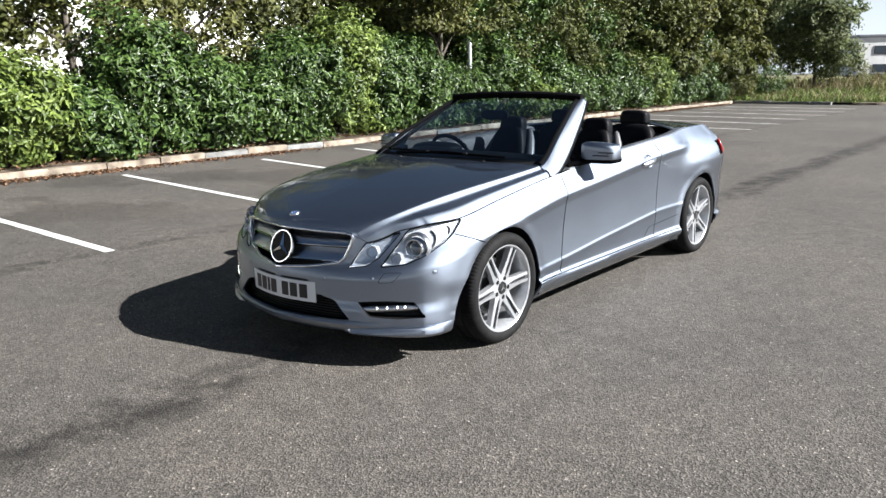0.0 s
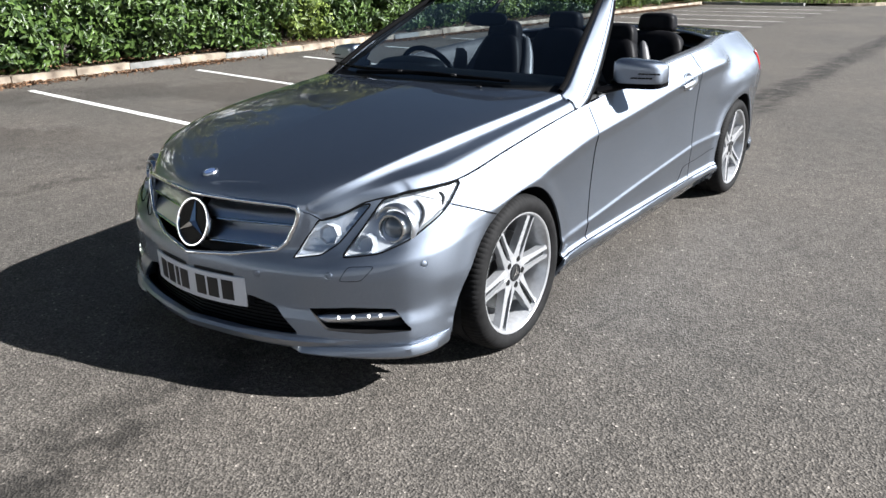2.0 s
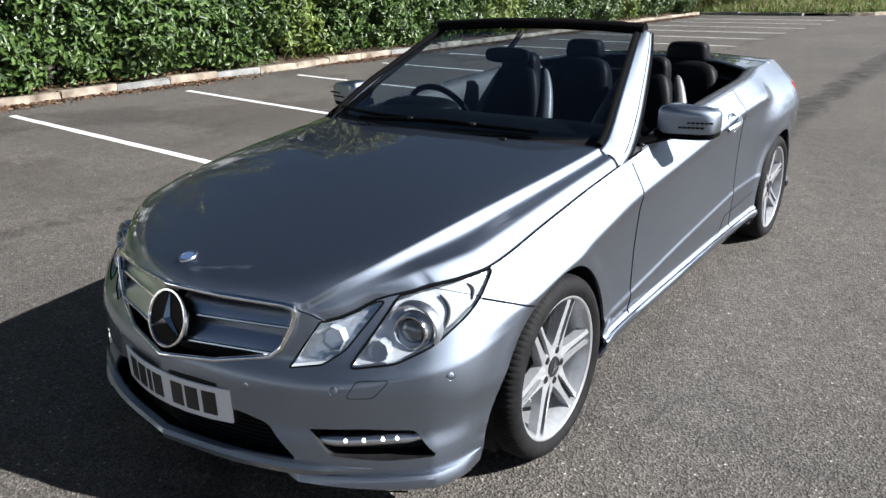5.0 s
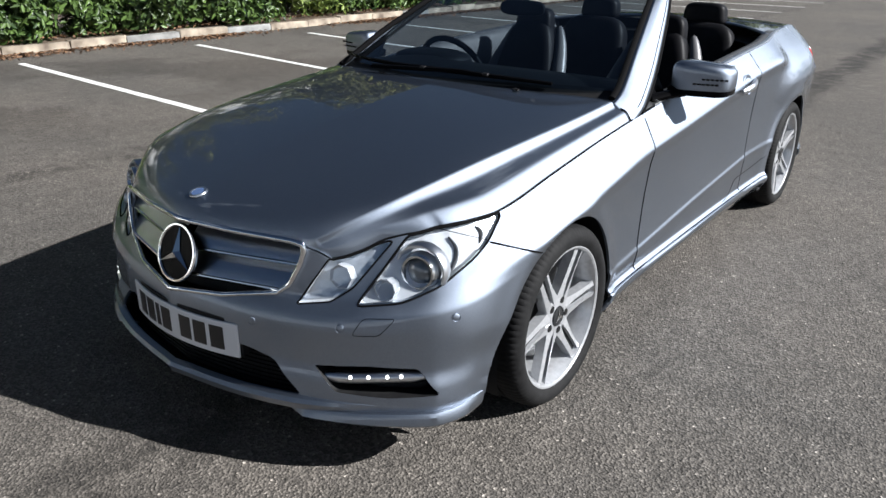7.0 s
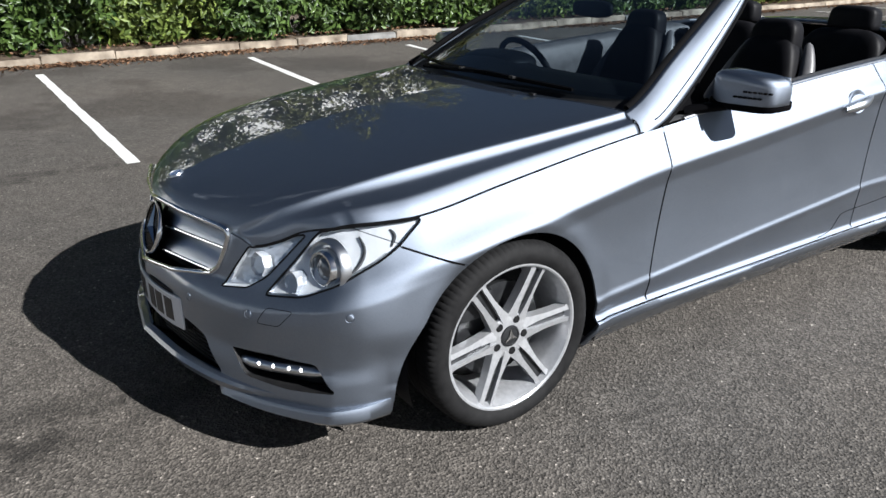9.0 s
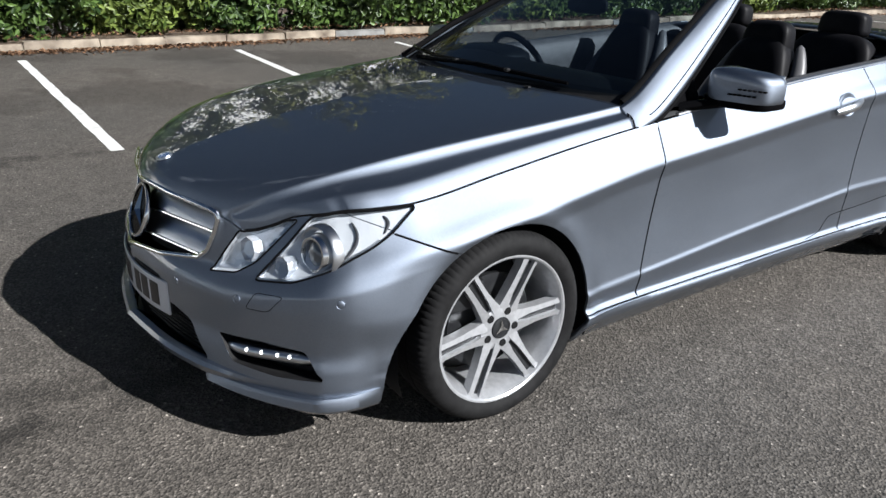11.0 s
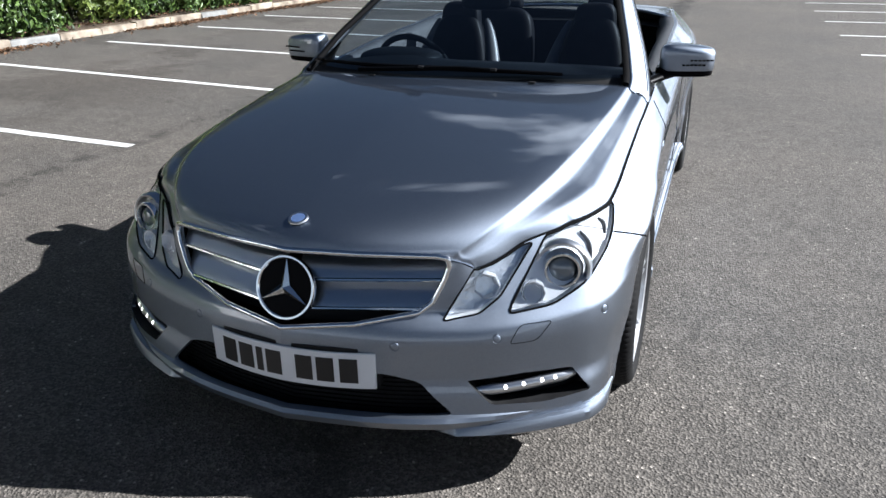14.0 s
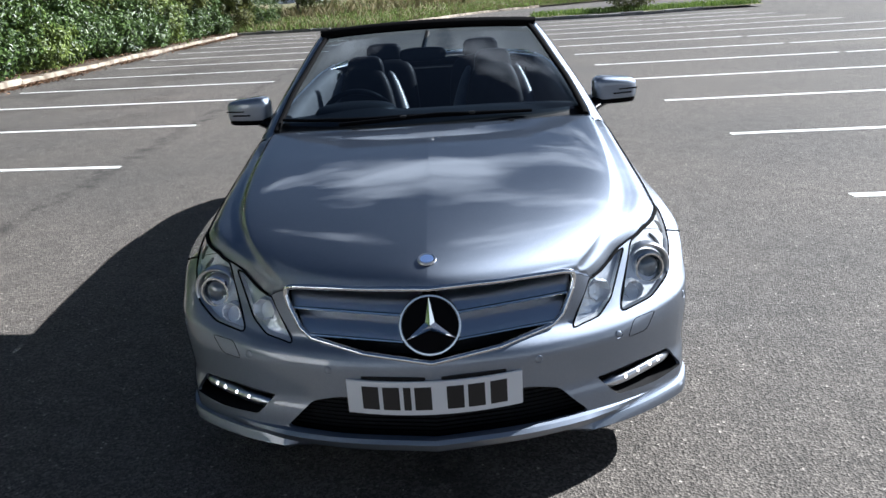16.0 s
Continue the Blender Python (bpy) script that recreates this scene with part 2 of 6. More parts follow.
TRIM_GREY = noisy(material("grey_trim", (0.09, 0.093, 0.1), 0.55), 20, (0.045, 0.047, 0.050), (0.070, 0.072, 0.077), 0.2, 300, 0.0008)
SCREEN_GLASS = glass_material("screen_glass", (0.38, 0.46, 0.53))
LAMP_GLASS = glass_material("lamp_glass", (0.93, 0.95, 0.97))
REFLECTOR = material("lamp_reflector", (0.80, 0.82, 0.85), 0.16, 1.0)
LENS = material("projector_lens", (0.10, 0.12, 0.14), 0.03, 0.0, 0.8, 1.0)
RED_LENS = material("red_lamp", (0.45, 0.01, 0.012), 0.12, 0.0, 0.5, 1.0)
PLATE_WHITE = material("plate_white", (0.72, 0.73, 0.75), 0.35, 0.0, 0.5, 0.3)
PLATE_BLACK = material("plate_black", (0.012, 0.012, 0.013), 0.35)
LED = material("lit_diode", (0.9, 0.92, 0.95), 0.2)
LED.node_tree.nodes["Principled BSDF"].inputs["Emission Color"].default_value = (1.0, 0.98, 0.92, 1)
LED.node_tree.nodes["Principled BSDF"].inputs["Emission Strength"].default_value = 1.3
ASPHALT = asphalt_material()
LINE_PAINT = noisy(material("road_paint", (0.75, 0.75, 0.73), 0.7), 9, (0.55, 0.55, 0.53), (0.80, 0.80, 0.78), 0.5, 120, 0.002)
KERB = noisy(material("pale_concrete_kerb", (0.34, 0.28, 0.21), 0.85), 3, (0.10, 0.075, 0.055), (0.42, 0.36, 0.28), 0.8, 45, 0.010)
KERB_GREY = noisy(material("grey_concrete_kerb", (0.30, 0.30, 0.29), 0.85), 6, (0.15, 0.15, 0.145), (0.26, 0.26, 0.25), 0.5, 60, 0.005)
SOIL = noisy(material("leafy_soil", (0.08, 0.055, 0.035), 0.95), 4, (0.045, 0.03, 0.02), (0.12, 0.085, 0.055), 0.8, 30, 0.02)
LITTER = leaf_material("dead_leaves", (0.045, 0.025, 0.014), (0.15, 0.085, 0.048), 0.7, 0.05)
GRASS_GROUND = noisy(material("rough_grass_ground", (0.10, 0.11, 0.05), 0.95), 0.7, (0.07, 0.09, 0.03), (0.20, 0.17, 0.09), 0.6, 20, 0.05)
BLADE = leaf_material("dry_grass", (0.08, 0.075, 0.035), (0.17, 0.145, 0.075), 0.7, 0.25)
LAUREL = leaf_material("laurel_leaf", (0.012, 0.029, 0.008), (0.060, 0.100, 0.024), 0.36, 0.18)
LAUREL_LIGHT = leaf_material("young_laurel_leaf", (0.045, 0.075, 0.016), (0.135, 0.180, 0.040), 0.42, 0.25)
TREE_LEAF = leaf_material("tree_leaf", (0.034, 0.038, 0.011), (0.115, 0.120, 0.034), 0.6, 0.3)
TREE_LEAF_DARK = leaf_material("dark_tree_leaf", (0.028, 0.04, 0.011), (0.085, 0.095, 0.026), 0.6, 0.3)
BANK_LEAF = leaf_material("grey_green_leaf", (0.06, 0.075, 0.035), (0.15, 0.175, 0.08), 0.6, 0.45)
BARK = noisy(material("bark", (0.09, 0.075, 0.06), 0.9), 8, (0.05, 0.04, 0.032), (0.14, 0.12, 0.095), 0.8, 40, 0.01)
GALVANISED = noisy(material("galvanised_steel", (0.55, 0.56, 0.57), 0.45, 0.6), 12, (0.48, 0.49, 0.50), (0.62, 0.63, 0.64))
WHITE_WALL = noisy(material("white_render", (0.80, 0.80, 0.79), 0.8), 0.5, (0.74, 0.74, 0.73), (0.84, 0.84, 0.83))
LOUVRE = material("grey_louvre", (0.35, 0.36, 0.38), 0.5, 0.4)
WINDOW_DARK = material("dark_window_glass", (0.02, 0.03, 0.045), 0.08, 0.0, 0.6)
ROOF_GREY = material("grey_roof", (0.30, 0.31, 0.33), 0.6, 0.3)


# ---- mesh helpers ----
def finish(name, me, mat, parent, label, sharp):
    me.materials.append(mat)
    if sharp:
        me.polygons.foreach_set("use_smooth", [True] * len(me.polygons))
        me.set_sharp_from_angle(angle=radians(sharp))
    ob = new(name, me)
    if parent is not None:
        ob.parent = parent
    if label:
        tagged(ob, label)
    return ob


def part(name, bm, mat, parent, label="", sharp=40):
    me = bpy.data.meshes.new(name)
    bm.to_mesh(me)
    bm.free()
    return finish(name, me, mat, parent, label, sharp)


def facing(bm, way):
    """Turn all faces of a sheet towards a way, if most look from it."""
    total = Vector()
    bm.normal_update()
    for f in bm.faces:
        total += f.normal * f.calc_area()
    if total.dot(Vector(way)) < 0:
        bmesh.ops.reverse_faces(bm, faces=bm.faces[:])
    return bm


def sheet_bm(verts, faces, way):
    bm = bmesh.new()
    vs = [bm.verts.new(v) for v in verts]
    for f in faces:
        bm.faces.new([vs[i] for i in f])
    return facing(bm, way)


def mesh(name, verts, faces, mat, parent, label="", sharp=40):
    me = bpy.data.meshes.new(name)
    me.from_pydata([tuple(v) for v in verts], [], [tuple(f) for f in faces])
    me.update()
    return finish(name, me, mat, parent, label, sharp)


def solid(ob, thick, offset=-1.0):
    s = ob.modifiers.new("thickness", "SOLIDIFY")
    s.thickness, s.offset = thick, offset
    return ob


def bevelled(ob, width, segments=2):
    b = ob.modifiers.new("edges", "BEVEL")
    b.width, b.segments, b.limit_method = width, segments, "ANGLE"
    return ob


def add_box(bm, centre, size, turn=None):
    m = Matrix.Translation(centre) @ (turn or Matrix()) @ Matrix.Diagonal((*size, 1))
    bmesh.ops.create_cube(bm, size=1.0, matrix=m)
    return bm


def box_bm(centre, size, bevel=0.0, turn=None, seg=2):
    bm = add_box(bmesh.new(), centre, size, turn)
    if bevel:
        bmesh.ops.bevel(bm, geom=bm.edges[:], offset=bevel, segments=seg, affect="EDGES", profile=0.6)
    return bm


def spline(*knots):
    """Smooth curve without overshoot through (t, value) knots."""
    t = np.array([k[0] for k in knots], float)
    v = np.array([k[1] for k in knots], float)
    h, d = np.diff(t), np.diff(v) / np.diff(t)
    m = np.zeros(len(t))
    for i in range(1, len(t) - 1):
        if d[i - 1] * d[i] > 0:
            w1, w2 = 2 * h[i] + h[i - 1], h[i] + 2 * h[i - 1]
            m[i] = (w1 + w2) / (w1 / d[i - 1] + w2 / d[i])
    m[0], m[-1] = d[0], d[-1]

    def f(x):
        x = min(max(x, t[0]), t[-1])
        i = min(int(np.searchsorted(t, x, "right")) - 1, len(h) - 1)
        u = (x - t[i]) / h[i]
        return ((2 * u**3 - 3 * u**2 + 1) * v[i] + (u**3 - 2 * u**2 + u) * h[i] * m[i] + (3 * u**2 - 2 * u**3) * v[i + 1] + (u**3 - u**2) * h[i] * m[i + 1])

    return f


def poly(degree, *knots):
    """One smooth polynomial close to (t, value) knots."""
    c = np.polyfit([k[0] for k in knots], [k[1] for k in knots], degree)
    return lambda x: float(np.polyval(c, x))


def smooth_path(points, count, closed=False):
    """Catmull-Rom through 3D points."""
    p = [Vector(q) for q in points]
    n = len(p)
    out = []
    for k in range(count + (0 if closed else 1)):
        u = k / count * (n if closed else n - 1)
        i = min(int(u), n - 1 if closed else n - 2)
        f = u - i
        g = (lambda j: p[j % n]) if closed else (lambda j: p[min(max(j, 0), n - 1)])
        a, b, c, d = g(i - 1), g(i), g(i + 1), g(i + 2)
        out.append(0.5 * (2 * b + (c - a) * f + (2 * a - 5 * b + 4 * c - d) * f * f + (3 * b - a - 3 * c + d) * f**3))
    return out


def tube(path, radius, sides=8, closed=False, flat=1.0, up=(0, 0, 1)):
    """Sweep along a path; radius may be a number or a function of 0..1; flat squeezes it along up."""
    verts, faces, n = [], [], len(path)
    for k, p in enumerate(path):
        a = path[(k - 1) % n] if closed or k > 0 else path[0]
        b = path[(k + 1) % n] if closed or k < n - 1 else path[-1]
        t = (Vector(b) - Vector(a)).normalized()
        side = t.cross(Vector(up))
        side = side.normalized() if side.length > 1e-5 else t.orthogonal().normalized()
        nor = side.cross(t)
        r = radius(k / max(1, n - 1)) if callable(radius) else radius
        for j in range(sides):
            q = 2 * math.pi * j / sides
            verts.append(Vector(p) + side * (r * math.cos(q)) + nor * (r * flat * math.sin(q)))
    rings = n if closed else n - 1
    for k in range(rings):
        for j in range(sides):
            a, b = k * sides, ((k + 1) % n) * sides
            faces.append((a + j, a + (j + 1) % sides, b + (j + 1) % sides, b + j))
    if not closed:
        faces.append(tuple(reversed(range(sides))))
        faces.append(tuple(range((n - 1) * sides, n * sides)))
    return verts, faces


def lathe(profile, steps, axis="x", closed=False):
    """Turn (radius, along) pairs round an axis."""
    verts, faces, n = [], [], len(profile)
    for k in range(steps):
        q = 2 * math.pi * k / steps
        for r, h in profile:
            c, s = r * math.cos(q), r * math.sin(q)
            verts.append((h, c, s) if axis == "x" else ((c, h, s) if axis == "y" else (c, s, h)))
    for k in range(steps):
        for j in range(n if closed else n - 1):
            a, b = k * n, ((k + 1) % steps) * n
            faces.append((a + j, a + (j + 1) % n, b + (j + 1) % n, b + j))
    return verts, faces


def grid_faces(nu, nv, flip=False):
    f = [(i * nv + j, i * nv + j + 1, (i + 1) * nv + j + 1, (i + 1) * nv + j) for i in range(nu - 1) for j in range(nv - 1)]
    return [tuple(reversed(q)) for q in f] if flip else f


def merged(*pieces):
    """Join (verts, faces) pieces into one."""
    verts, faces = [], []
    for v, f in pieces:
        o = len(verts)
        verts += list(v)
        faces += [tuple(i + o for i in q) for q in f]
    return verts, faces


def prism(outline, depth_from, depth_to, axis="y"):
    """Closed prism from a 2D outline; axis y takes (x, z) pairs, axis x takes (y, z) pairs."""
    n = len(outline)
    put = (lambda a, b, d: (a, d, b)) if axis == "y" else ((lambda a, b, d: (d, a, b)) if axis == "x" else (lambda a, b, d: (a, b, d)))
    verts = [put(a, b, depth_from) for a, b in outline] + [put(a, b, depth_to) for a, b in outline]
    faces = [tuple(range(n)), tuple(reversed(range(n, 2 * n)))]
    faces += [(i, i + n, (i + 1) % n + n, (i + 1) % n) for i in range(n)]
    return verts, faces


def rounded(outline, radius, steps=4):
    """Round the corners of a 2D outline."""
    out, n = [], len(outline)
    for i in range(n):
        a, b, c = (Vector(outline[(i + k) % n]) for k in (-1, 0, 1))
        r1 = min(radius, (a - b).length * 0.45)
        r2 = min(radius, (c - b).length * 0.45)
        p, q = b + (a - b).normalized() * r1, b + (c - b).normalized() * r2
        for k in range(steps + 1):
            u = k / steps
            out.append(tuple((1 - u) ** 2 * p + 2 * u * (1 - u) * b + u * u * q))
    return out

# ---- ground, markings, kerbs ----
def sheet(name, outline, z, mat, label, category, kind="structure"):
    ob = mesh(name, [(x, y, z) for x, y in outline], [tuple(range(len(outline)))], mat, None, label, 0)
    return tagged(ob, "", category, "", kind)


sheet("ground", [(-400, -400), (400, -400), (400, 400), (-400, 400)], 0.0, ASPHALT, "worn grey asphalt of an open car park", "ground")

rng = np.random.default_rng(4)


def line_mark(x0, x1, y0, y1, width=0.1):
    """A painted line with a slightly ragged edge, 4 mm proud."""
    n = 28
    verts, faces = [], []
    for k in range(n + 1):
        u = k / n
        x, y = x0 + (x1 - x0) * u, y0 + (y1 - y0) * u
        a, b = width / 2 + rng.normal(0, 0.003), width / 2 + rng.normal(0, 0.003)
        verts += [(x, y - a, 0.004), (x, y + b, 0.004)]
    for k in range(n):
        faces.append((2 * k, 2 * k + 2, 2 * k + 3, 2 * k + 1))
    ob = mesh("bay_line", verts, faces, LINE_PAINT, None, "white painted parking bay line on the asphalt", 0)
    tagged(ob, "", "bay line", "parking bay lines", "structure")
    return ob


for k in range(-3, 13):
    y = -0.27 + 2.43 * k
    line_mark(-8.75, -3.3, y + (0.0, 0.45, 0.80)[min(max(k, 0), 2)], y)
for k in range(-1, 11):
    y = 4.43 + 2.29 * k
    line_mark(2.82, 7.12, y, y - 0.36)
    line_mark(7.24, 11.6, y - 0.37, y - 0.72)
    if k > 1:
        line_mark(17.5, 22.0, y - 1.2, y - 1.55)



def kerb_run(name, points, width, height, stone, mats, label, jitter=0.012):
    """Kerb stones laid end to end, each with its own edges."""
    holder = new(name)
    tagged(holder, label, "kerb", "", "structure")
    pts = smooth_path([(x, y, 0) for x, y in points], 400)
    acc, last, start = 0.0, pts[0], pts[0]
    k = 0
    for p in pts[1:]:
        acc += (p - last).length
        last = p
        if acc >= stone:
            d = p - start
            turn = Matrix.Rotation(math.atan2(d.y, d.x), 4, "Z")
            c = (start + p) / 2
            h = height + rng.normal(0, jitter)
            bm = box_bm((0, 0, 0), (d.length - 0.006, width, h + 0.1), 0.024)
            for v in bm.verts:
                v.co += Vector(rng.normal(0, 0.006, 3))
            bm.transform(Matrix.Translation((c.x, c.y, (h - 0.1) / 2)) @ turn @ Matrix.Rotation(rng.normal(0, 0.012), 4, "X"))
            part("kerb_stone", bm, mats(k), holder, "", 30)
            start, acc, k = p, 0.0, k + 1
    return holder


kerb_run("kerb_hedge", [(-9.75, -16), (-9.72, 0), (-9.72, 10), (-9.7, 22), (-9.7, 33.2)], 0.16, 0.13, 0.92,
         lambda k: KERB_GREY if k in (21, 23, 28) else KERB, "pale weathered concrete kerb in front of a laurel hedge")
kerb_run("kerb_grass", [(-9.6, 33.3), (-6.5, 32.6), (-4.3, 32.3)], 0.15, 0.12, 0.9, lambda k: KERB_GREY, "dark concrete kerb along a grass bank")
kerb_run("kerb_entrance", [(-4.3, 32.3), (-2.6, 33.2), (-0.5, 37), (2.0, 42), (6, 46)], 0.15, 0.12, 0.9, lambda k: KERB, "pale concrete kerb curving beside an entrance road")
kerb_run("kerb_island", [(3.6, 29.2), (7, 28.6), (10, 29.2), (13, 30.6), (13.6, 31.8)], 0.15, 0.14, 0.9, lambda k: KERB_GREY, "dark concrete kerb of a planted island")


def raised(name, outline, z, bumps, mat, label, category, step=0.5, seed=1):
    """Soil or turf inside an outline box, uneven."""
    (x0, y0), (x1, y1) = outline
    nx, ny = max(2, int((x1 - x0) / step)), max(2, int((y1 - y0) / step))
    verts = []
    for i in range(nx + 1):
        for j in range(ny + 1):
            x, y = x0 + (x1 - x0) * i / nx, y0 + (y1 - y0) * j / ny
            edge = min(1.0, min(x - x0, x1 - x, y - y0, y1 - y) / 0.8)
            verts.append((x, y, z + edge * bumps * (0.5 + noise.noise(Vector((x * 0.35, y * 0.35, seed))))))
    ob = mesh(name, verts, grid_faces(nx + 1, ny + 1, True), mat, None, label, 60)
    return tagged(ob, "", category, "", "structure")


raised("hedge_bed", [(-60, -16), (-9.8, 33.2)], 0.08, 0.10, SOIL, "dark soil bed with leaf litter under the hedge", "soil bed", 0.7)


# ---- foliage ----
def leaf_mesh(centres, normals, length, width, seed, fold=0.25, spread=0.25):
    """Many kite-shaped, folded leaves; returns numpy verts and faces."""
    r = np.random.default_rng(seed)
    n = len(centres)
    nor = normals + r.normal(0, spread, (n, 3))
    nor /= np.linalg.norm(nor, axis=1)[:, None] + 1e-9
    ref = r.normal(0, 1, (n, 3))
    along = np.cross(nor, ref)
    along /= np.linalg.norm(along, axis=1)[:, None] + 1e-9
    side = np.cross(nor, along)
    L = (length * r.uniform(0.65, 1.25, n))[:, None]
    W = (width * r.uniform(0.7, 1.2, n))[:, None]
    base, tip = centres - along * L / 2, centres + along * L / 2 - nor * L * 0.12
    a = centres - along * L * 0.05 + side * W / 2 + nor * W * fold
    b = centres - along * L * 0.05 - side * W / 2 + nor * W * fold
    verts = np.stack([base, a, tip, b], 1).reshape(-1, 3)
    k = np.arange(n) * 4
    faces = np.stack([np.stack([k, k + 2, k + 1], 1), np.stack([k, k + 3, k + 2], 1)], 1).reshape(-1, 3)
    return verts, faces


def tri_object(name, verts, faces, mat, parent, label=""):
    me = bpy.data.meshes.new(name)
    me.vertices.add(len(verts))
    me.vertices.foreach_set("co", verts.astype(np.float32).ravel())
    me.loops.add(len(faces) * 3)
    me.loops.foreach_set("vertex_index", faces.astype(np.int32).ravel())
    me.polygons.add(len(faces))
    me.polygons.foreach_set("loop_start", np.arange(len(faces), dtype=np.int32) * 3)
    me.update(calc_edges=True)
    me.validate()
    me.materials.append(mat)
    ob = new(name, me)
    if parent is not None:
        ob.parent = parent
    if label:
        tagged(ob, label)
    return ob


def clumps(centre, radii, count, leaves, reach, seed, low=-0.6):
    """Leaf centres and normals in sprays over an uneven ellipsoid."""
    r = np.random.default_rng(seed)
    d = r.normal(0, 1, (count * 3, 3))
    d /= np.linalg.norm(d, axis=1)[:, None]
    d = d[d[:, 2] > low][:count]
    lump = 1 + 0.16 * np.sin(d @ r.normal(0, 4, (3, 5)) + r.uniform(0, 6, 5)).sum(1) / 2
    shell = (0.55 + 0.5 * r.random(len(d)) ** 0.5) * lump
    p = np.array(centre) + d * np.array(radii) * shell[:, None]
    off = r.normal(0, 1, (len(p), leaves, 3))
    off /= np.linalg.norm(off, axis=2)[:, :, None]
    off *= (reach * r.random((len(p), leaves)) ** 0.6)[:, :, None]
    pos = (p[:, None] + off).reshape(-1, 3)
    nor = off / reach + 0.6 * d[:, None] + np.array((0.25, 0, 0.45))
    return pos, nor.reshape(-1, 3)


def laurel_bush(x, y, rx, ry, top, seed, mat, leaves=5200):
    holder = new("laurel_bush")
    holder.location = (x, y, 0.1)
    tagged(holder, "dense glossy green laurel bush growing behind the kerb", "bush", "laurel hedge")
    r = np.random.default_rng(seed)
    per = 26
    pos, nor = clumps((0, 0, top * 0.5), (rx, ry, top * 0.56), leaves // per, per, 0.24, seed, -0.85)
    keep = pos[:, 2] > 0.02
    v, f = leaf_mesh(pos[keep], nor[keep], 0.15, 0.062, seed)
    tri_object("foliage", v, f, mat, holder)
    stems = []
    for k in range(5):
        q = r.uniform(0, 6.28)
        a = Vector((0.2 * math.cos(q), 0.2 * math.sin(q), -0.05))
        b = Vector((rx * 0.5 * math.cos(q), ry * 0.5 * math.sin(q), top * 0.6))
        stems.append(tube(smooth_path([a, (a + b) / 2 + Vector((0, 0, 0.15)), b], 5), lambda u: 0.022 * (1 - 0.6 * u), 6))
    mesh("stem", *merged(*stems), BARK, holder)
    return holder


rngb = np.random.default_rng(11)
k = 0
y = -7.0
while y < 33:
    near = y < 14
    top = 1.65 + 0.50 * math.sin(y * 1.7) + rngb.uniform(-0.2, 0.45)
    if 8.0 < y < 10.8:
        top += 1.1
    laurel_bush(-10.75 - rngb.uniform(0, 0.2), y, 0.95 + rngb.uniform(0, 0.15), 1.05, top, 100 + k, LAUREL_LIGHT if k % 6 == 1 else LAUREL, 10500 if near else 5000)
    y += 1.25 if near else 1.5
    k += 1


def tree(x, y, height, crown, seed, mat, label, leaves=9000, low=0.32, size=0.13):
    r = np.random.default_rng(seed)
    holder = new("tree")
    holder.location = (x, y, 0.08)
    tagged(holder, label, "tree", "trees behind the hedge")
    lean = Vector((r.normal(0, 0.15), r.normal(0, 0.2), 0))
    trunk = smooth_path([(0, 0, -0.2), tuple(lean * 0.4 + Vector((0, 0, height * 0.3))), tuple(lean + Vector((0, 0, height * 0.62))), tuple(lean * 1.4 + Vector((0, 0, height * 0.9)))], 12)
    mesh("trunk", *tube(trunk, lambda u: height * (0.02 - 0.016 * u), 9), BARK, holder)
    limbs, ends = [], []
    for k in range(11):
        u = 0.3 + 0.6 * k / 10
        a = trunk[int(u * 12)]
        q = k * 2.4 + r.uniform(0, 0.6)
        reach = crown * (0.95 - 0.45 * abs(u - 0.5))
        b = a + Vector((math.cos(q) * reach, math.sin(q) * reach, height * 0.12 + r.uniform(-0.1, 0.4)))
        limbs.append(tube(smooth_path([a, (a + b) / 2 + Vector((0, 0, 0.2)), b], 6), lambda t: height * 0.007 * (1 - 0.75 * t), 6))
        ends += [b, (a + b) / 2]
    ends.append(trunk[-1])
    mesh("limb", *merged(*limbs), BARK, holder)
    pos, nor = [], []
    per = max(1, leaves // len(ends))
    for k, e in enumerate(ends):
        rad = crown * (0.42 + 0.2 * r.random())
        p, n_ = clumps(e, (rad, rad, rad * 0.8), per // 20, 20, 0.32, seed * 50 + k, -0.9)
        pos.append(p), nor.append(n_)
    pos, nor = np.concatenate(pos), np.concatenate(nor)
    keep = pos[:, 2] > height * low * 0.55
    v, f = leaf_mesh(pos[keep], nor[keep], size, size * 0.55, seed, 0.2, 0.5)
    tri_object("crown", v, f, mat, holder)
    return holder


rngt = np.random.default_rng(23)
for k in range(15):
    y = -7 + 2.8 * k
    tree(-13.4 - rngt.uniform(0, 1.3), y + rngt.uniform(-0.5, 0.5), 5.6 + rngt.uniform(-0.5, 1.3), 1.75, 300 + k, TREE_LEAF if k % 3 else TREE_LEAF_DARK,
         "leafy deciduous tree with olive green leaves behind the hedge", 8500 if k < 7 else 11000, 0.32, 0.16 if k < 7 else 0.20)
for y, h in ((28.5, 5.2), (31.0, 5.6), (33.6, 5.4), (36.5, 5.8)):
    tree(-11.2 - rngt.uniform(0, 0.5), y, h, 1.6, 380 + int(y), TREE_LEAF if h > 5.5 else TREE_LEAF_DARK, "tall dense green tree at the end of the hedge", 15000, 0.0, 0.25)
tree(-10.9, 13.3, 5.0, 1.0, 377, TREE_LEAF, "slender olive green tree beside the lamp post", 10000, 0.95, 0.16)
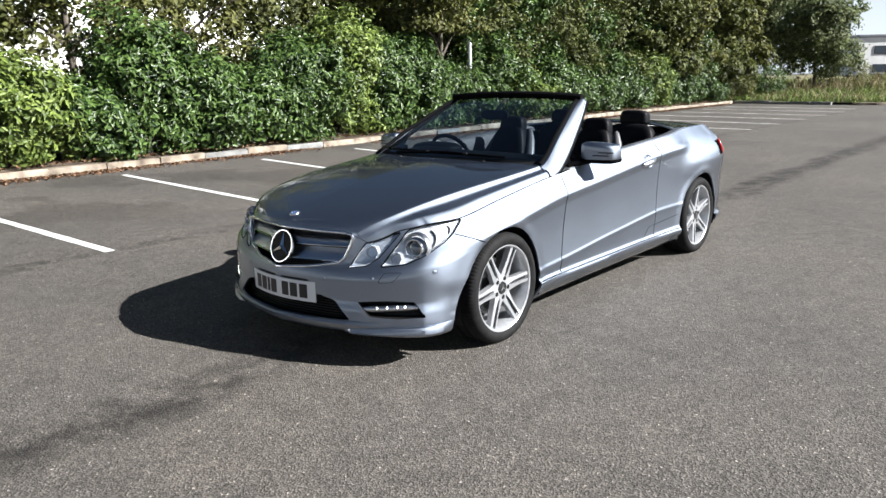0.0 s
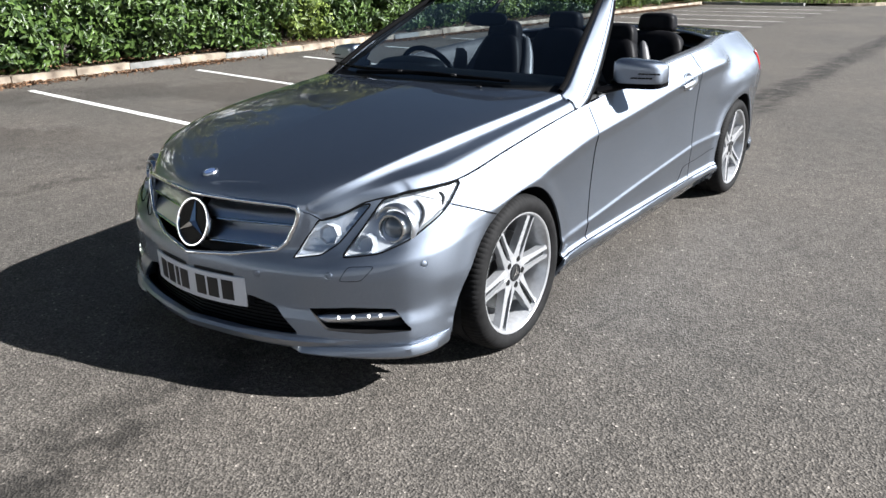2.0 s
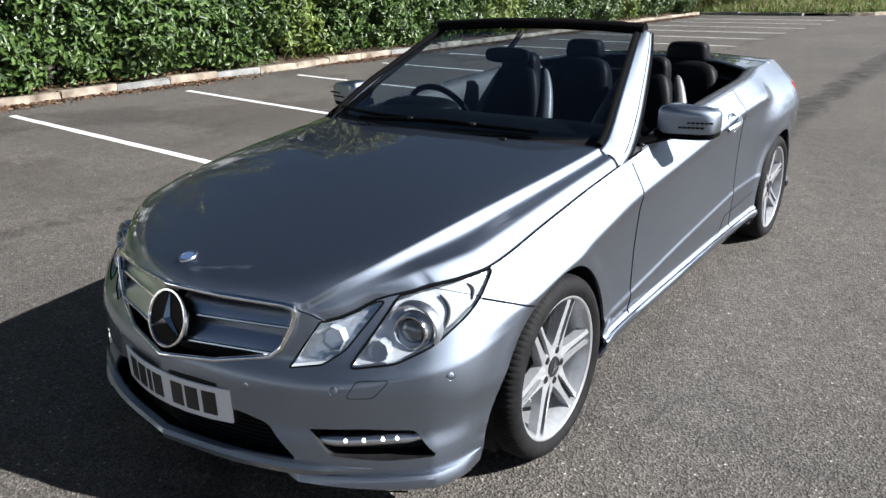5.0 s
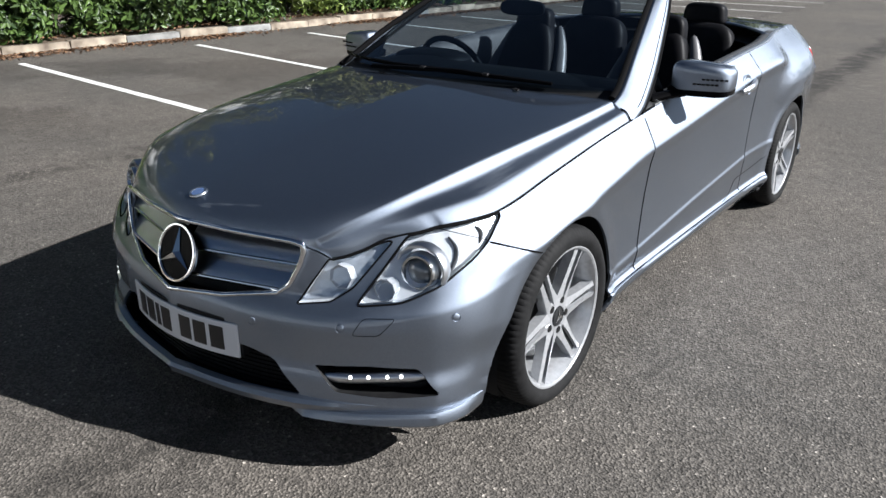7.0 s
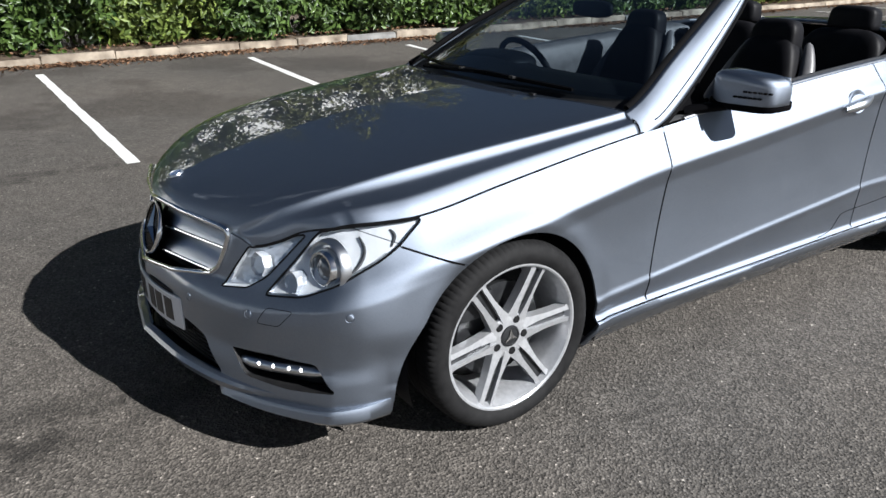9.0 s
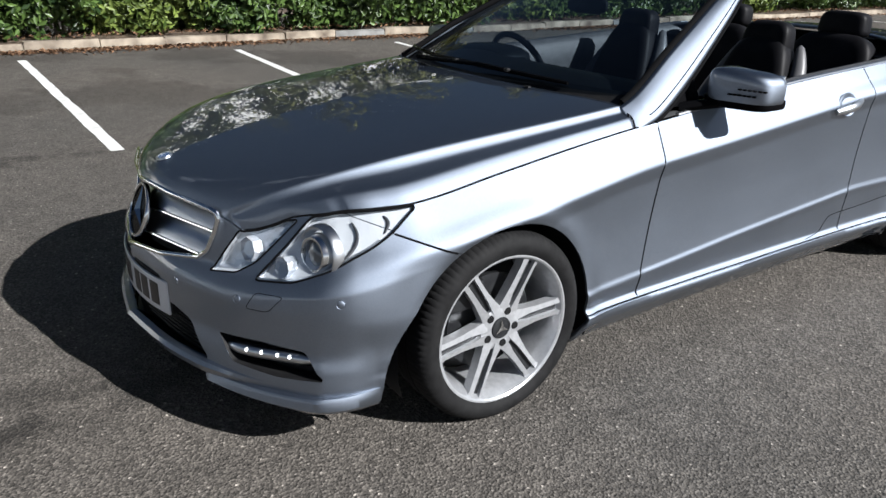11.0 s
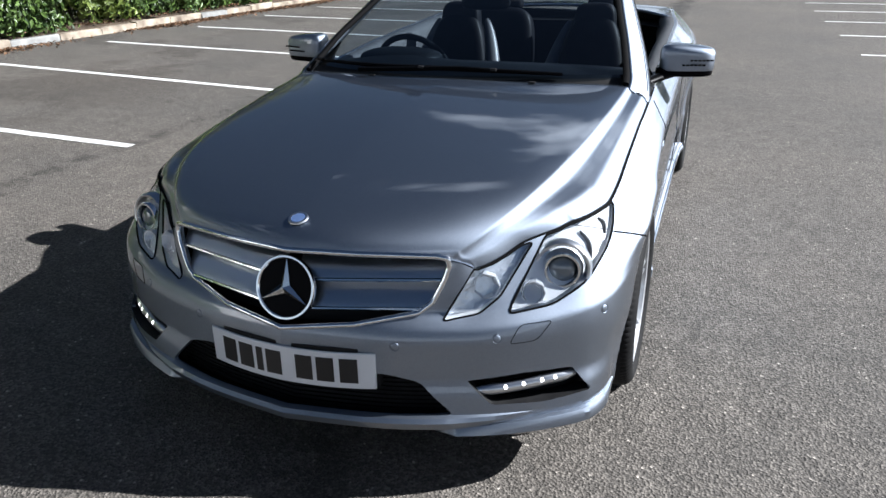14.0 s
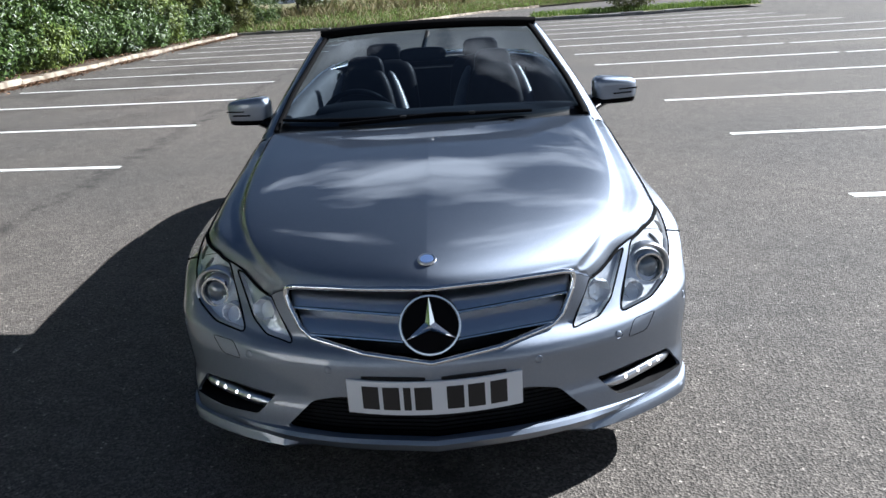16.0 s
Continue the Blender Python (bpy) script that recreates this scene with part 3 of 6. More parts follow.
for k in range(9):
    tree(-11.9 - rngt.uniform(0, 0.8), 14.5 + 2.1 * k, 4.3 + rngt.uniform(-0.4, 0.7), 1.35, 350 + k, TREE_LEAF_DARK if k % 2 else LAUREL,
         "tall dense green shrub tree behind the kerb", 8000, 0.0, 0.17)

from mathutils import kdtree

# ---- the car: outline curves, metres from the middle of the front axle, nose towards -y ----
car = new("convertible_car")
car.location, car.scale = (-0.008, 0, 0), (1.012, 1, 1)
tagged(car, "silver blue metallic two-door convertible car with its roof down", "car")

PLAN_X = spline((0, 0), (0.26, 0.257), (0.515, 0.50), (0.625, 0.60), (0.768, 0.72), (0.874, 0.80), (0.962, 0.845), (1.065, 0.872), (1.166, 0.884), (1.366, 0.889),
                (1.566, 0.886), (1.866, 0.876), (2.166, 0.868), (2.766, 0.866), (3.366, 0.868), (3.766, 0.876), (4.226, 0.888), (4.466, 0.884), (4.666, 0.868), (4.93, 0.79), (5.2, 0.62), (5.53, 0.30), (5.83, 0))
PLAN_Y = spline((0, -0.886), (0.26, -0.846), (0.515, -0.768), (0.625, -0.722), (0.768, -0.645), (0.874, -0.575), (0.962, -0.50), (1.065, -0.40), (1.166, -0.30), (4.666, 3.20), (4.93, 3.46), (5.2, 3.66), (5.53, 3.745), (5.83, 3.77))
S_END = 5.83


def s_at(y):
    """Way along the side outline for a place beside the car."""
    return 1.466 + y


TOP_Z = spline((0, 0.703), (0.40, 0.695), (0.50, 0.672), (0.55, 0.650), (0.63, 0.668), (0.72, 0.702), (0.85, 0.724), (1.0, 0.738), (1.19, 0.750), (1.466, 0.792), (1.766, 0.836), (2.006, 0.868),
               (2.146, 0.882), (2.566, 0.922), (2.966, 0.957), (3.726, 1.0), (4.206, 1.03), (4.666, 1.03), (5.0, 1.0), (5.83, 0.97))
TOP_IN = spline((0, 0.068), (0.45, 0.070), (0.54, 0.085), (0.72, 0.132), (0.90, 0.142), (1.05, 0.115), (1.19, 0.092), (1.466, 0.088), (1.766, 0.078), (2.006, 0.066), (2.146, 0.063), (2.966, 0.068),
                (3.726, 0.085), (4.206, 0.15), (4.666, 0.17), (5.0, 0.13), (5.83, 0.10))
LEDGE_Z = spline((0, 0.52), (0.5, 0.515), (0.66, 0.525), (0.85, 0.545), (1.0, 0.568), (1.12, 0.592), (1.3, 0.625))
SHELF = spline((0, 0.052), (0.60, 0.050), (0.75, 0.044), (0.95, 0.026), (1.10, 0.016), (1.3, 0.012))
CREASE_LOW = spline((-0.4, 0.325), (0.45, 0.345), (1.27, 0.405), (2.42, 0.487), (3.6, 0.56))
CREASE_TOP = spline((-0.4, 0.62), (0.24, 0.700), (0.60, 0.750), (1.0, 0.785), (1.29, 0.812), (1.65, 0.848), (1.97, 0.880), (2.42, 0.905), (3.2, 0.89), (3.7, 0.85))


def body_inset(s, z):
    """How far the skin lies inside the plan outline at a height."""
    zt, it = TOP_Z(s), TOP_IN(s)
    y = s - 1.466
    blend = min(max((s - 0.98) / 0.32, 0), 1)
    blend = blend * blend * (3 - 2 * blend)
    out = 0.0
    if blend < 1:
        zl, sh = LEDGE_Z(s), SHELF(s)
        k = min(max((s - 0.86) / 0.16, 0), 1)
        front = spline((0.16, 0.03 + 0.01 * k), (0.20, -0.004 + 0.022 * k), (0.25, -0.018 + 0.032 * k), (0.30, -0.014 + 0.026 * k), (0.36, 0.010 * k), (0.46, 0.0), (zl - 0.018, 0.2 * sh), (zl, 0.5 * sh), (zl + 0.022, sh), (zl + 0.45 * (zt - zl), sh + 0.46 * (it - sh)), (max(zt, zl + 0.05), it))
        out += (1 - blend) * front(z)
    if blend > 0:
        zc, zs = CREASE_LOW(y), CREASE_TOP(y)
        lower = min(zc, 0.46)
        side = spline((0.16, 0.045), (0.20, 0.018), (0.245, -0.008), (0.262, -0.008), (0.285, 0.014), (lower - 0.03, 0.009), (lower, 0.006), (lower + 0.014, 0.0105), (zc + 0.40 * (zs - zc), 0.0130), (zs - 0.06, 0.006), (zs - 0.008, -0.003), (zs, -0.004), (zs + 0.008, -0.0015), (zs + 0.5 * (zt - zs), 0.44 * it), (zt, it))
        flank = side(z)
        w = min(max((y - 2.32) / 0.30, 0), 1)
        if w > 0:
            w = w * w * (3 - 2 * w)
            haunch = spline((0.16, 0.045), (0.20, 0.018), (0.245, -0.008), (0.262, -0.008), (0.285, 0.012), (0.40, 0.006), (0.52, 0.008), (0.62, 0.002), (0.70, -0.008), (0.76, -0.010), (0.81, -0.002), (0.86, 0.016), (0.92, 0.30 * it + 0.010), (zt, it))
            flank += w * (haunch(z) - flank)
        out += blend * flank
    for wy in (0.0, 2.76):
        d = math.hypot(y - wy, z - 0.31)
        out -= 0.009 * math.exp(-(((d - 0.37) / 0.045) ** 2)) * blend
    out -= 0.012 * math.exp(-(((y - 2.65) / 0.45) ** 2)) * math.exp(-(((z - 0.76) / 0.12) ** 2))
    return out


def plan_frame(s):
    x, y = PLAN_X(s), PLAN_Y(s)
    a, b = max(s - 0.004, 0), min(s + 0.004, S_END)
    tx, ty = PLAN_X(b) - PLAN_X(a), PLAN_Y(b) - PLAN_Y(a)
    l = math.hypot(tx, ty) or 1
    nx, ny = ty / l, -tx / l
    if s < 0.1:
        nx *= s / 0.1
    return x, y, nx, ny


def skin(s, z, proud=0.0):
    x, y, nx, ny = plan_frame(s)
    d = proud - body_inset(s, z)
    return Vector((x + nx * d, y + ny * d, z))


def top_edge(s, proud=0.0):
    return skin(s, TOP_Z(s), proud)


def wrap_bm(s0, s1, zb=0.16, step=0.014, rows=54):
    """Half skin between two places of the outline, bottom to top edge."""
    n = max(4, int((s1 - s0) / step))
    verts, bm = [], bmesh.new()
    for i in range(n + 1):
        s = s0 + (s1 - s0) * i / n
        zt = TOP_Z(s)
        verts += [bm.verts.new(skin(s, zb + (zt - zb) * j / rows)) for j in range(rows + 1)]
    for f in grid_faces(n + 1, rows + 1, True):
        bm.faces.new([verts[k] for k in f])
    return bm


def cut(bm, co, no, keep_inner=True):
    """Keep the side of a plane away from (or towards) its normal."""
    bmesh.ops.bisect_plane(bm, geom=bm.verts[:] + bm.edges[:] + bm.faces[:], dist=1e-6, plane_co=co, plane_no=no, clear_outer=keep_inner, clear_inner=not keep_inner)
    return bm


def split_by(bm, outline, axis="y"):
    """Split a skin by a convex outline seen along an axis: the piece inside, and the rest."""
    n = len(outline)
    area = sum(outline[i][0] * outline[(i + 1) % n][1] - outline[(i + 1) % n][0] * outline[i][1] for i in range(n))
    pts = outline if area > 0 else list(reversed(outline))
    planes = []
    for i in range(n):
        (a, b), (c, d) = pts[i], pts[(i + 1) % n]
        planes.append(((a, 0, b), (d - b, 0, a - c)) if axis == "y" else ((0, a, b), (0, d - b, a - c)))
    w = 0 if axis == "y" else 1
    lo, hi = [min(p[k] for p in pts) - 0.02 for k in (0, 1)], [max(p[k] for p in pts) + 0.02 for k in (0, 1)]
    for co, no in planes:
        near = [f for f in bm.faces if any(lo[0] < v.co[w] < hi[0] and lo[1] < v.co.z < hi[1] for v in f.verts)]
        geom = near + list({e for f in near for e in f.edges}) + list({v for f in near for v in f.verts})
        bmesh.ops.bisect_plane(bm, geom=geom, dist=1e-5, plane_co=co, plane_no=no)
    inner, rest = bm, bm.copy()

    def within(f):
        c = f.calc_center_median()
        return all((c - Vector(co)).dot(Vector(no)) < 1e-6 for co, no in planes)

    bmesh.ops.delete(rest, geom=[f for f in rest.faces if within(f)], context="FACES")
    bmesh.ops.delete(inner, geom=[f for f in inner.faces if not within(f)], context="FACES")
    return inner, rest


def arch_cut(bm, wy, radius, wz=0.305):
    """Open a wheel arch: skin inside the circle is taken away and its edge drawn onto the circle."""
    def reach(v):
        if wy == 0.0 and v.co.y < 0:
            return radius + float(np.interp(v.co.z, [0.18, 0.23, 0.33, 0.46], [0.084, 0.070, 0.042, 0.0]))
        return radius

    inside = {v for v in bm.verts if math.hypot(v.co.y - wy, v.co.z - wz) < reach(v)}
    drop = [f for f in bm.faces if all(v in inside for v in f.verts)]
    rim = {v for f in bm.faces if not all(w in inside for w in f.verts) for v in f.verts if v in inside}
    for v in rim:
        d = Vector((v.co.y - wy, v.co.z - wz))
        d = d.normalized() * reach(v)
        v.co.y, v.co.z = wy + d.x, wz + d.y
    bmesh.ops.delete(bm, geom=drop, context="FACES")
    return bm


def mirrored(bm):
    """A copy for the other side of the car."""
    other = bm.copy()
    for v in other.verts:
        v.co.x = -v.co.x
    bmesh.ops.reverse_faces(other, faces=other.faces[:])
    return other


def joined(a, b):
    tmp = bpy.data.meshes.new("tmp")
    b.to_mesh(tmp)
    a.from_mesh(tmp)
    bpy.data.meshes.remove(tmp)
    b.free()
    bmesh.ops.remove_doubles(a, verts=a.verts[:], dist=1e-4)
    return a


def both_sides(name, bm, mat, label="", thick=0.006, sharp=40):
    facing(bm, (1, 0, 0.2))
    other = mirrored(bm)
    out = []
    for b in (bm, other):
        ob = part(name, b, mat, car, label, sharp)
        if thick:
            solid(ob, thick)
        out.append(ob)
    return out


def smooth_field(bm):
    """Surface directions of an uncut skin, to shade its panels by."""
    bm.normal_update()
    tree, ways = kdtree.KDTree(len(bm.verts)), []
    for i, v in enumerate(bm.verts):
        tree.insert(v.co, i)
        ways.append(v.normal.copy())
    tree.balance()
    if sum(w.x for w in ways) < 0:
        ways = [-w for w in ways]

    def way(p):
        total = Vector()
        for co, i, d in tree.find_n((abs(p.x), p.y, p.z), 4):
            total += ways[i] / (d + 1e-4)
        total.normalize()
        return Vector((-total.x, total.y, total.z)) if p.x < -1e-6 else total

    return way


def panel(name, bm, way, depth, label=""):
    """Body panel with folded edges, shaded by the uncut skin."""
    bmesh.ops.remove_doubles(bm, verts=bm.verts[:], dist=9e-4)
    bmesh.ops.dissolve_degenerate(bm, dist=2e-4, edges=bm.edges[:])
    bm.normal_update()
    if sum(f.normal.dot(way(f.calc_center_median())) for f in list(bm.faces)[::7]) < 0:
        bmesh.ops.reverse_faces(bm, faces=bm.faces[:])
    outer = set(bm.faces)
    rim = [e for e in bm.edges if len(e.link_faces) == 1]
    out = bmesh.ops.extrude_edge_only(bm, edges=rim)["geom"]
    for v in [g for g in out if isinstance(g, bmesh.types.BMVert)]:
        v.co -= way(v.co) * depth
    bm.faces.index_update()
    bm.normal_update()
    is_outer = [f in outer for f in bm.faces]
    ways = [way(v.co) for v in bm.verts]
    ob = part(name, bm, PAINT, car, label, 0)
    me = ob.data
    me.polygons.foreach_set("use_smooth", [True] * len(me.polygons))
    loops = [None] * len(me.loops)
    for p in me.polygons:
        for k in p.loop_indices:
            loops[k] = ways[me.loops[k].vertex_index] if is_outer[p.index] else p.normal.copy()
    me.normals_split_custom_set(loops)
    return ob


def panel_pair(name, bm, way, depth, label=""):
    other = mirrored(bm)
    return [panel(name, bm, way, depth, label), panel(name, other, way, depth, label)]


# outlines of the openings in the nose, (x, z), for the side of positive x
GRILLE = rounded([(-0.30, 0.72), (0.30, 0.72), (0.436, 0.706), (0.433, 0.66), (0.40, 0.575), (0.365, 0.540), (0.20, 0.510), (0.0, 0.490), (-0.30, 0.490)], 0.02, 3)
HEADLAMP = rounded([(0.585, 0.532), (0.70, 0.549), (0.772, 0.592), (0.806, 0.652), (0.811, 0.690), (0.800, 0.745), (0.765, 0.768), (0.70, 0.748), (0.650, 0.715)], 0.02, 3)
SIDELAMP = rounded([(0.425, 0.520), (0.515, 0.534), (0.560, 0.572), (0.622, 0.700), (0.575, 0.69), (0.490, 0.652)], 0.012, 3)
INTAKE = rounded([(-0.2, 0.372), (0.29, 0.372), (0.375, 0.350), (0.470, 0.254), (0.30, 0.247), (0.0, 0.240), (-0.2, 0.240)], 0.02, 3)
FOG = rounded([(0.497, 0.352), (0.64, 0.366), (0.755, 0.362), (0.812, 0.283), (0.70, 0.274), (0.565, 0.281)], 0.012, 3)

ARCH_F, ARCH_R = 0.360, 0.366
SEAM = 0.0012

# front bumper, wings, doors, rear quarters and sills out of one skin
nose = wrap_bm(0.0, s_at(0.8), 0.185, 0.009, 84)
nose_way = smooth_field(nose)
arch_cut(nose, 0.0, ARCH_F)
bumper = nose.copy()
BUMP_CO, BUMP_NO = Vector((0, -0.363, 0.684)), Vector((0, 0.40, 1.0)).normalized()
cut(bumper, BUMP_CO - BUMP_NO * SEAM, BUMP_NO, True)
cut(bumper, (0, -0.05, 0), (0, 1, 0), True)
lost, bumper = split_by(bumper, GRILLE)
lost.free()
lamp_skin, bumper = split_by(bumper, HEADLAMP)
side_skin, bumper = split_by(bumper, SIDELAMP)
lost, bumper = split_by(bumper, INTAKE)
lost.free()
fog_skin, bumper = split_by(bumper, FOG)
fog_skin.free()
whole = facing(joined(mirrored(bumper), bumper), (0, -1, 0.2))
front_bumper = panel("front_bumper", whole, nose_way, 0.012, "body-coloured front bumper")

wing_b = nose.copy()
cut(wing_b, (0, -0.05, 0), (0, 1, 0), False)
wing_a = cut(nose, (0, -0.05, 0), (0, 1, 0), True)
cut(wing_a, BUMP_CO + BUMP_NO * SEAM, BUMP_NO, False)
cut(wing_a, (0, -0.60, 0), (0, 1, 0), False)
DOOR_CO, DOOR_NO = Vector((0, 0.687, 0.872)), Vector((0, 1.0, -0.105)).normalized()
cut(wing_b, DOOR_CO - DOOR_NO * SEAM, DOOR_NO, True)
cut(wing_b, (0, 0, 0.272), (0, 0, 1), False)
lamp_wing, wing = split_by(joined(wing_a, wing_b), HEADLAMP)
lamp_skin = joined(lamp_skin, lamp_wing)
panel_pair("front_wing", wing, nose_way, 0.010)

REAR_CO, REAR_NO = Vector((0, 1.985, 0.70)), Vector((0, 1.0, -0.06)).normalized()
door = wrap_bm(s_at(0.45), s_at(2.2), step=0.02, rows=120)
door_way = smooth_field(door)
cut(door, DOOR_CO + DOOR_NO * SEAM, DOOR_NO, False)
cut(door, REAR_CO - REAR_NO * SEAM, REAR_NO, True)
cut(door, (0, 0, 0.272), (0, 0, 1), False)
doors = panel_pair("door", door, door_way, 0.010)

quarter = wrap_bm(s_at(1.9), S_END, step=0.014, rows=90)
quarter_way = smooth_field(quarter)
arch_cut(quarter, 2.76, ARCH_R)
cut(quarter, REAR_CO + REAR_NO * SEAM, REAR_NO, False)
tail = quarter.copy()
cut(tail, (0, 3.16, 0), (0, 1, 0), False)
cut(quarter, (0, 3.157, 0), (0, 1, 0), True)
cut(quarter, (0, 0, 0.272), (0, 0, 1), False)
panel_pair("rear_quarter", quarter, quarter_way, 0.010)
lamp_outline = [(0.60, 0.82), (0.99, 0.77), (0.99, 0.885), (0.66, 0.92)]
rear_lamp, tail = split_by(tail, lamp_outline)
cut(rear_lamp, (0, 3.40, 0), (0, 1, 0), False)
panel("rear_bumper", joined(mirrored(tail), tail), quarter_way, 0.010, "body-coloured rear end")
both_sides("rear_lamp", rear_lamp, RED_LENS, "red rear lamp", 0.02)

sill = wrap_bm(s_at(0.30), s_at(2.5), step=0.03)
arch_cut(sill, 0.0, ARCH_F)
arch_cut(sill, 2.76, ARCH_R)
cut(sill, (0, 0, 0.268), (0, 0, 1), True)
both_sides("sill", sill, PAINT, "body-coloured side skirt", 0.02)

# shut lines of the doors: black tubes stand in for the shade in the gaps
for side in (1, -1):
    low = [(1.70, 0.276), (1.80, 0.288), (1.845, 0.335), (1.885, 0.356), (2.10, 0.364), (2.36, 0.379)]
    path = [skin(s_at(p.x), p.y, 0.0002) for p in smooth_path([(y, z, 0) for y, z in low], 40)]
    mesh("skirt_gap", *tube([Vector((p.x * side, p.y, p.z)) for p in path], 0.0016, 6), SEAM_BLACK, car)
    for line, thick in (([(0.687 + 0.105 * (z - 0.872), z) for z in np.linspace(0.275, 0.868, 40)], 0.0026), ([(1.985 + 0.06 * (z - 0.70), z) for z in np.linspace(0.275, 0.985, 44)], 0.0014)):
        path = [skin(s_at(y), min(z, TOP_Z(s_at(y))), 0.0002) for y, z in line]
        mesh("door_gap", *tube([Vector((p.x * side, p.y, p.z)) for p in path], thick, 6), SEAM_BLACK, car)

# bonnet: from the middle line to the edge of the wing
MID_Z = spline((-0.820, 0.706), (-0.806, 0.728), (-0.78, 0.748), (-0.744, 0.764), (-0.50, 0.830), (-0.20, 0.886), (0.10, 0.926), (0.47, 0.955))
RIDGE = poly(3, (0, 0.91), (0.15, 0.875), (0.39, 0.86), (0.55, 0.855), (0.70, 0.868), (0.90, 0.897), (1.0, 0.91))
RIDGE_X = poly(4, (0, 0.450), (0.03, 0.470), (0.15, 0.545), (0.39, 0.630), (0.54, 0.664), (0.70, 0.690), (0.89, 0.712), (1.0, 0.722))
RIDGE_Y = poly(3, (0, -0.695), (0.15, -0.559), (0.39, -0.345), (0.54, -0.150), (0.68, 0.053), (0.77, 0.190), (0.89, 0.385), (1.0, 0.595))
RIDGE_Z = poly(4, (0, 0.700), (0.03, 0.722), (0.15, 0.768), (0.39, 0.829), (0.54, 0.860), (0.68, 0.885), (0.77, 0.896), (0.89, 0.909), (1.0, 0.936))
TO_RIDGE = lambda q: 0.54 * q + 0.08 * q * q + 0.38 * q**12
TO_EDGE = spline((0, 0.0), (0.08, 0.18), (0.20, 0.32), (0.42, 0.40), (0.66, 0.48), (0.84, 0.68), (1.0, 1.0))


def bonnet_point(u, f):
    """u from nose to screen, f from the middle over the ridge to the edge."""
    s = 0.545 + (s_at(0.585) - 0.545) * u
    e = top_edge(s, -0.006)
    yc = -0.820 + (0.47 + 0.820) * (u**1.15)
    zc = MID_Z(yc)
    r = RIDGE(u)
    ridge = Vector((RIDGE_X(u), RIDGE_Y(u), RIDGE_Z(u)))
    if f < r:
        q = f / r
        return Vector((ridge.x * q, yc + (ridge.y - yc) * q**1.7, zc + (ridge.z - zc) * TO_RIDGE(q)))
    v = (f - r) / (1 - r)
    return Vector((ridge.x + (e.x - ridge.x) * v, ridge.y + (e.y - ridge.y) * v, ridge.z + (e.z - ridge.z) * TO_EDGE(v)))


def bonnet_bm(nu=120, nv=56):
    bm = bmesh.new()
    rows = []
    for i in range(nu + 1):
        r = RIDGE(i / nu)
        half = [bonnet_point(i / nu, r * j / nv if j <= nv else r + (1 - r) * (j - nv) / 26) for j in range(nv + 27)]
        row = [Vector((-p.x, p.y, p.z)) for p in reversed(half[1:])] + half
        rows.append([bm.verts.new(p) for p in row])
    lip = []
    for v in rows[0]:
        lo, hi = 0.0, 0.9
        for _ in range(24):
            mid = (lo + hi) / 2
            lo, hi = (mid, hi) if skin(mid, 0.69).x < abs(v.co.x) else (lo, mid)
        p = skin(lo, min(0.69, TOP_Z(lo)))
        lip.append(bm.verts.new((v.co.x, min(p.y + 0.006, v.co.y - 0.002), min(v.co.z - 0.006, TOP_Z(lo) + 0.001))))
    rows.insert(0, lip)
    nu += 1
    m = 2 * (nv + 26) + 1
    for i in range(nu):
        for j in range(m - 1):
            bm.faces.new((rows[i][j], rows[i][j + 1], rows[i + 1][j + 1], rows[i + 1][j]))
    return bm


bonnet = solid(part("bonnet", facing(bonnet_bm(), (0, 0, 1)), PAINT, car, "long creased metallic bonnet", 60), 0.008)
sharp = bonnet.data.attributes["sharp_edge"] if "sharp_edge" in bonnet.data.attributes else bonnet.data.attributes.new("sharp_edge", "BOOLEAN", "EDGE")
for e in bonnet.data.edges:
    if all(abs(bonnet.data.vertices[k].co.x) < 1e-5 for k in e.vertices):
        sharp.data[e.index].value = True

# dark inner shell, so that no gap shows daylight
inner = wrap_bm(0.30, S_END, step=0.05, rows=20)
for v in inner.verts:
    v.co.x *= 0.955
    v.co.y += 0.02 + 0.13 * min(1, max(0, (0.1 - v.co.y) / 0.5)) if v.co.y < 0.3 else -0.02
    v.co.x *= 1 - 0.10 * min(1, max(0, (-0.25 - v.co.y) / 0.3))
    v.co.z -= 0.012
arch_cut(inner, 0.0, 0.40)
arch_cut(inner, 2.76, 0.40)
both_sides("inner_shell", inner, BLACK, "", 0)
for side in (1, -1):
    # black tubes laid along the bonnet and bumper gaps in place of their shade
    gap = [top_edge(0.56 + (s_at(0.60) - 0.56) * k / 90, -0.003) for k in range(91)]
    mesh("bonnet_gap", *tube([Vector((p.x * side, p.y, p.z + 0.0014)) for p in gap], 0.0032, 6), SEAM_BLACK, car)
    gap = []
    for k in range(15):
        s = 1.098 + 0.165 * k / 14
        p = skin(s, 0.684 - 0.40 * (PLAN_Y(s) + 0.363))
        p = skin(s, 0.684 - 0.40 * (p.y + 0.363), 0.0008)
        gap.append(Vector((p.x * side, p.y, p.z)))
    mesh("bumper_gap", *tube(gap, 0.0030, 6), SEAM_BLACK, car)
under = bmesh.new()
add_box(under, (0, 1.40, 0.20), (1.30, 4.2, 0.06))
add_box(under, (0, -0.60, 0.30), (1.0, 0.25, 0.20))
part("underbody", under, BLACK, car)
rim = [skin(1.03 * k / 30, 0.196, -0.008) for k in range(31)]
tray = [(p.x, p.y, 0.196) for p in rim] + [(-p.x, p.y, 0.196) for p in reversed(rim[1:])]
solid(mesh("undertray", tray, [tuple(range(len(tray)))], BLACK, car, "black tray under the nose", 0), 0.006, 0)
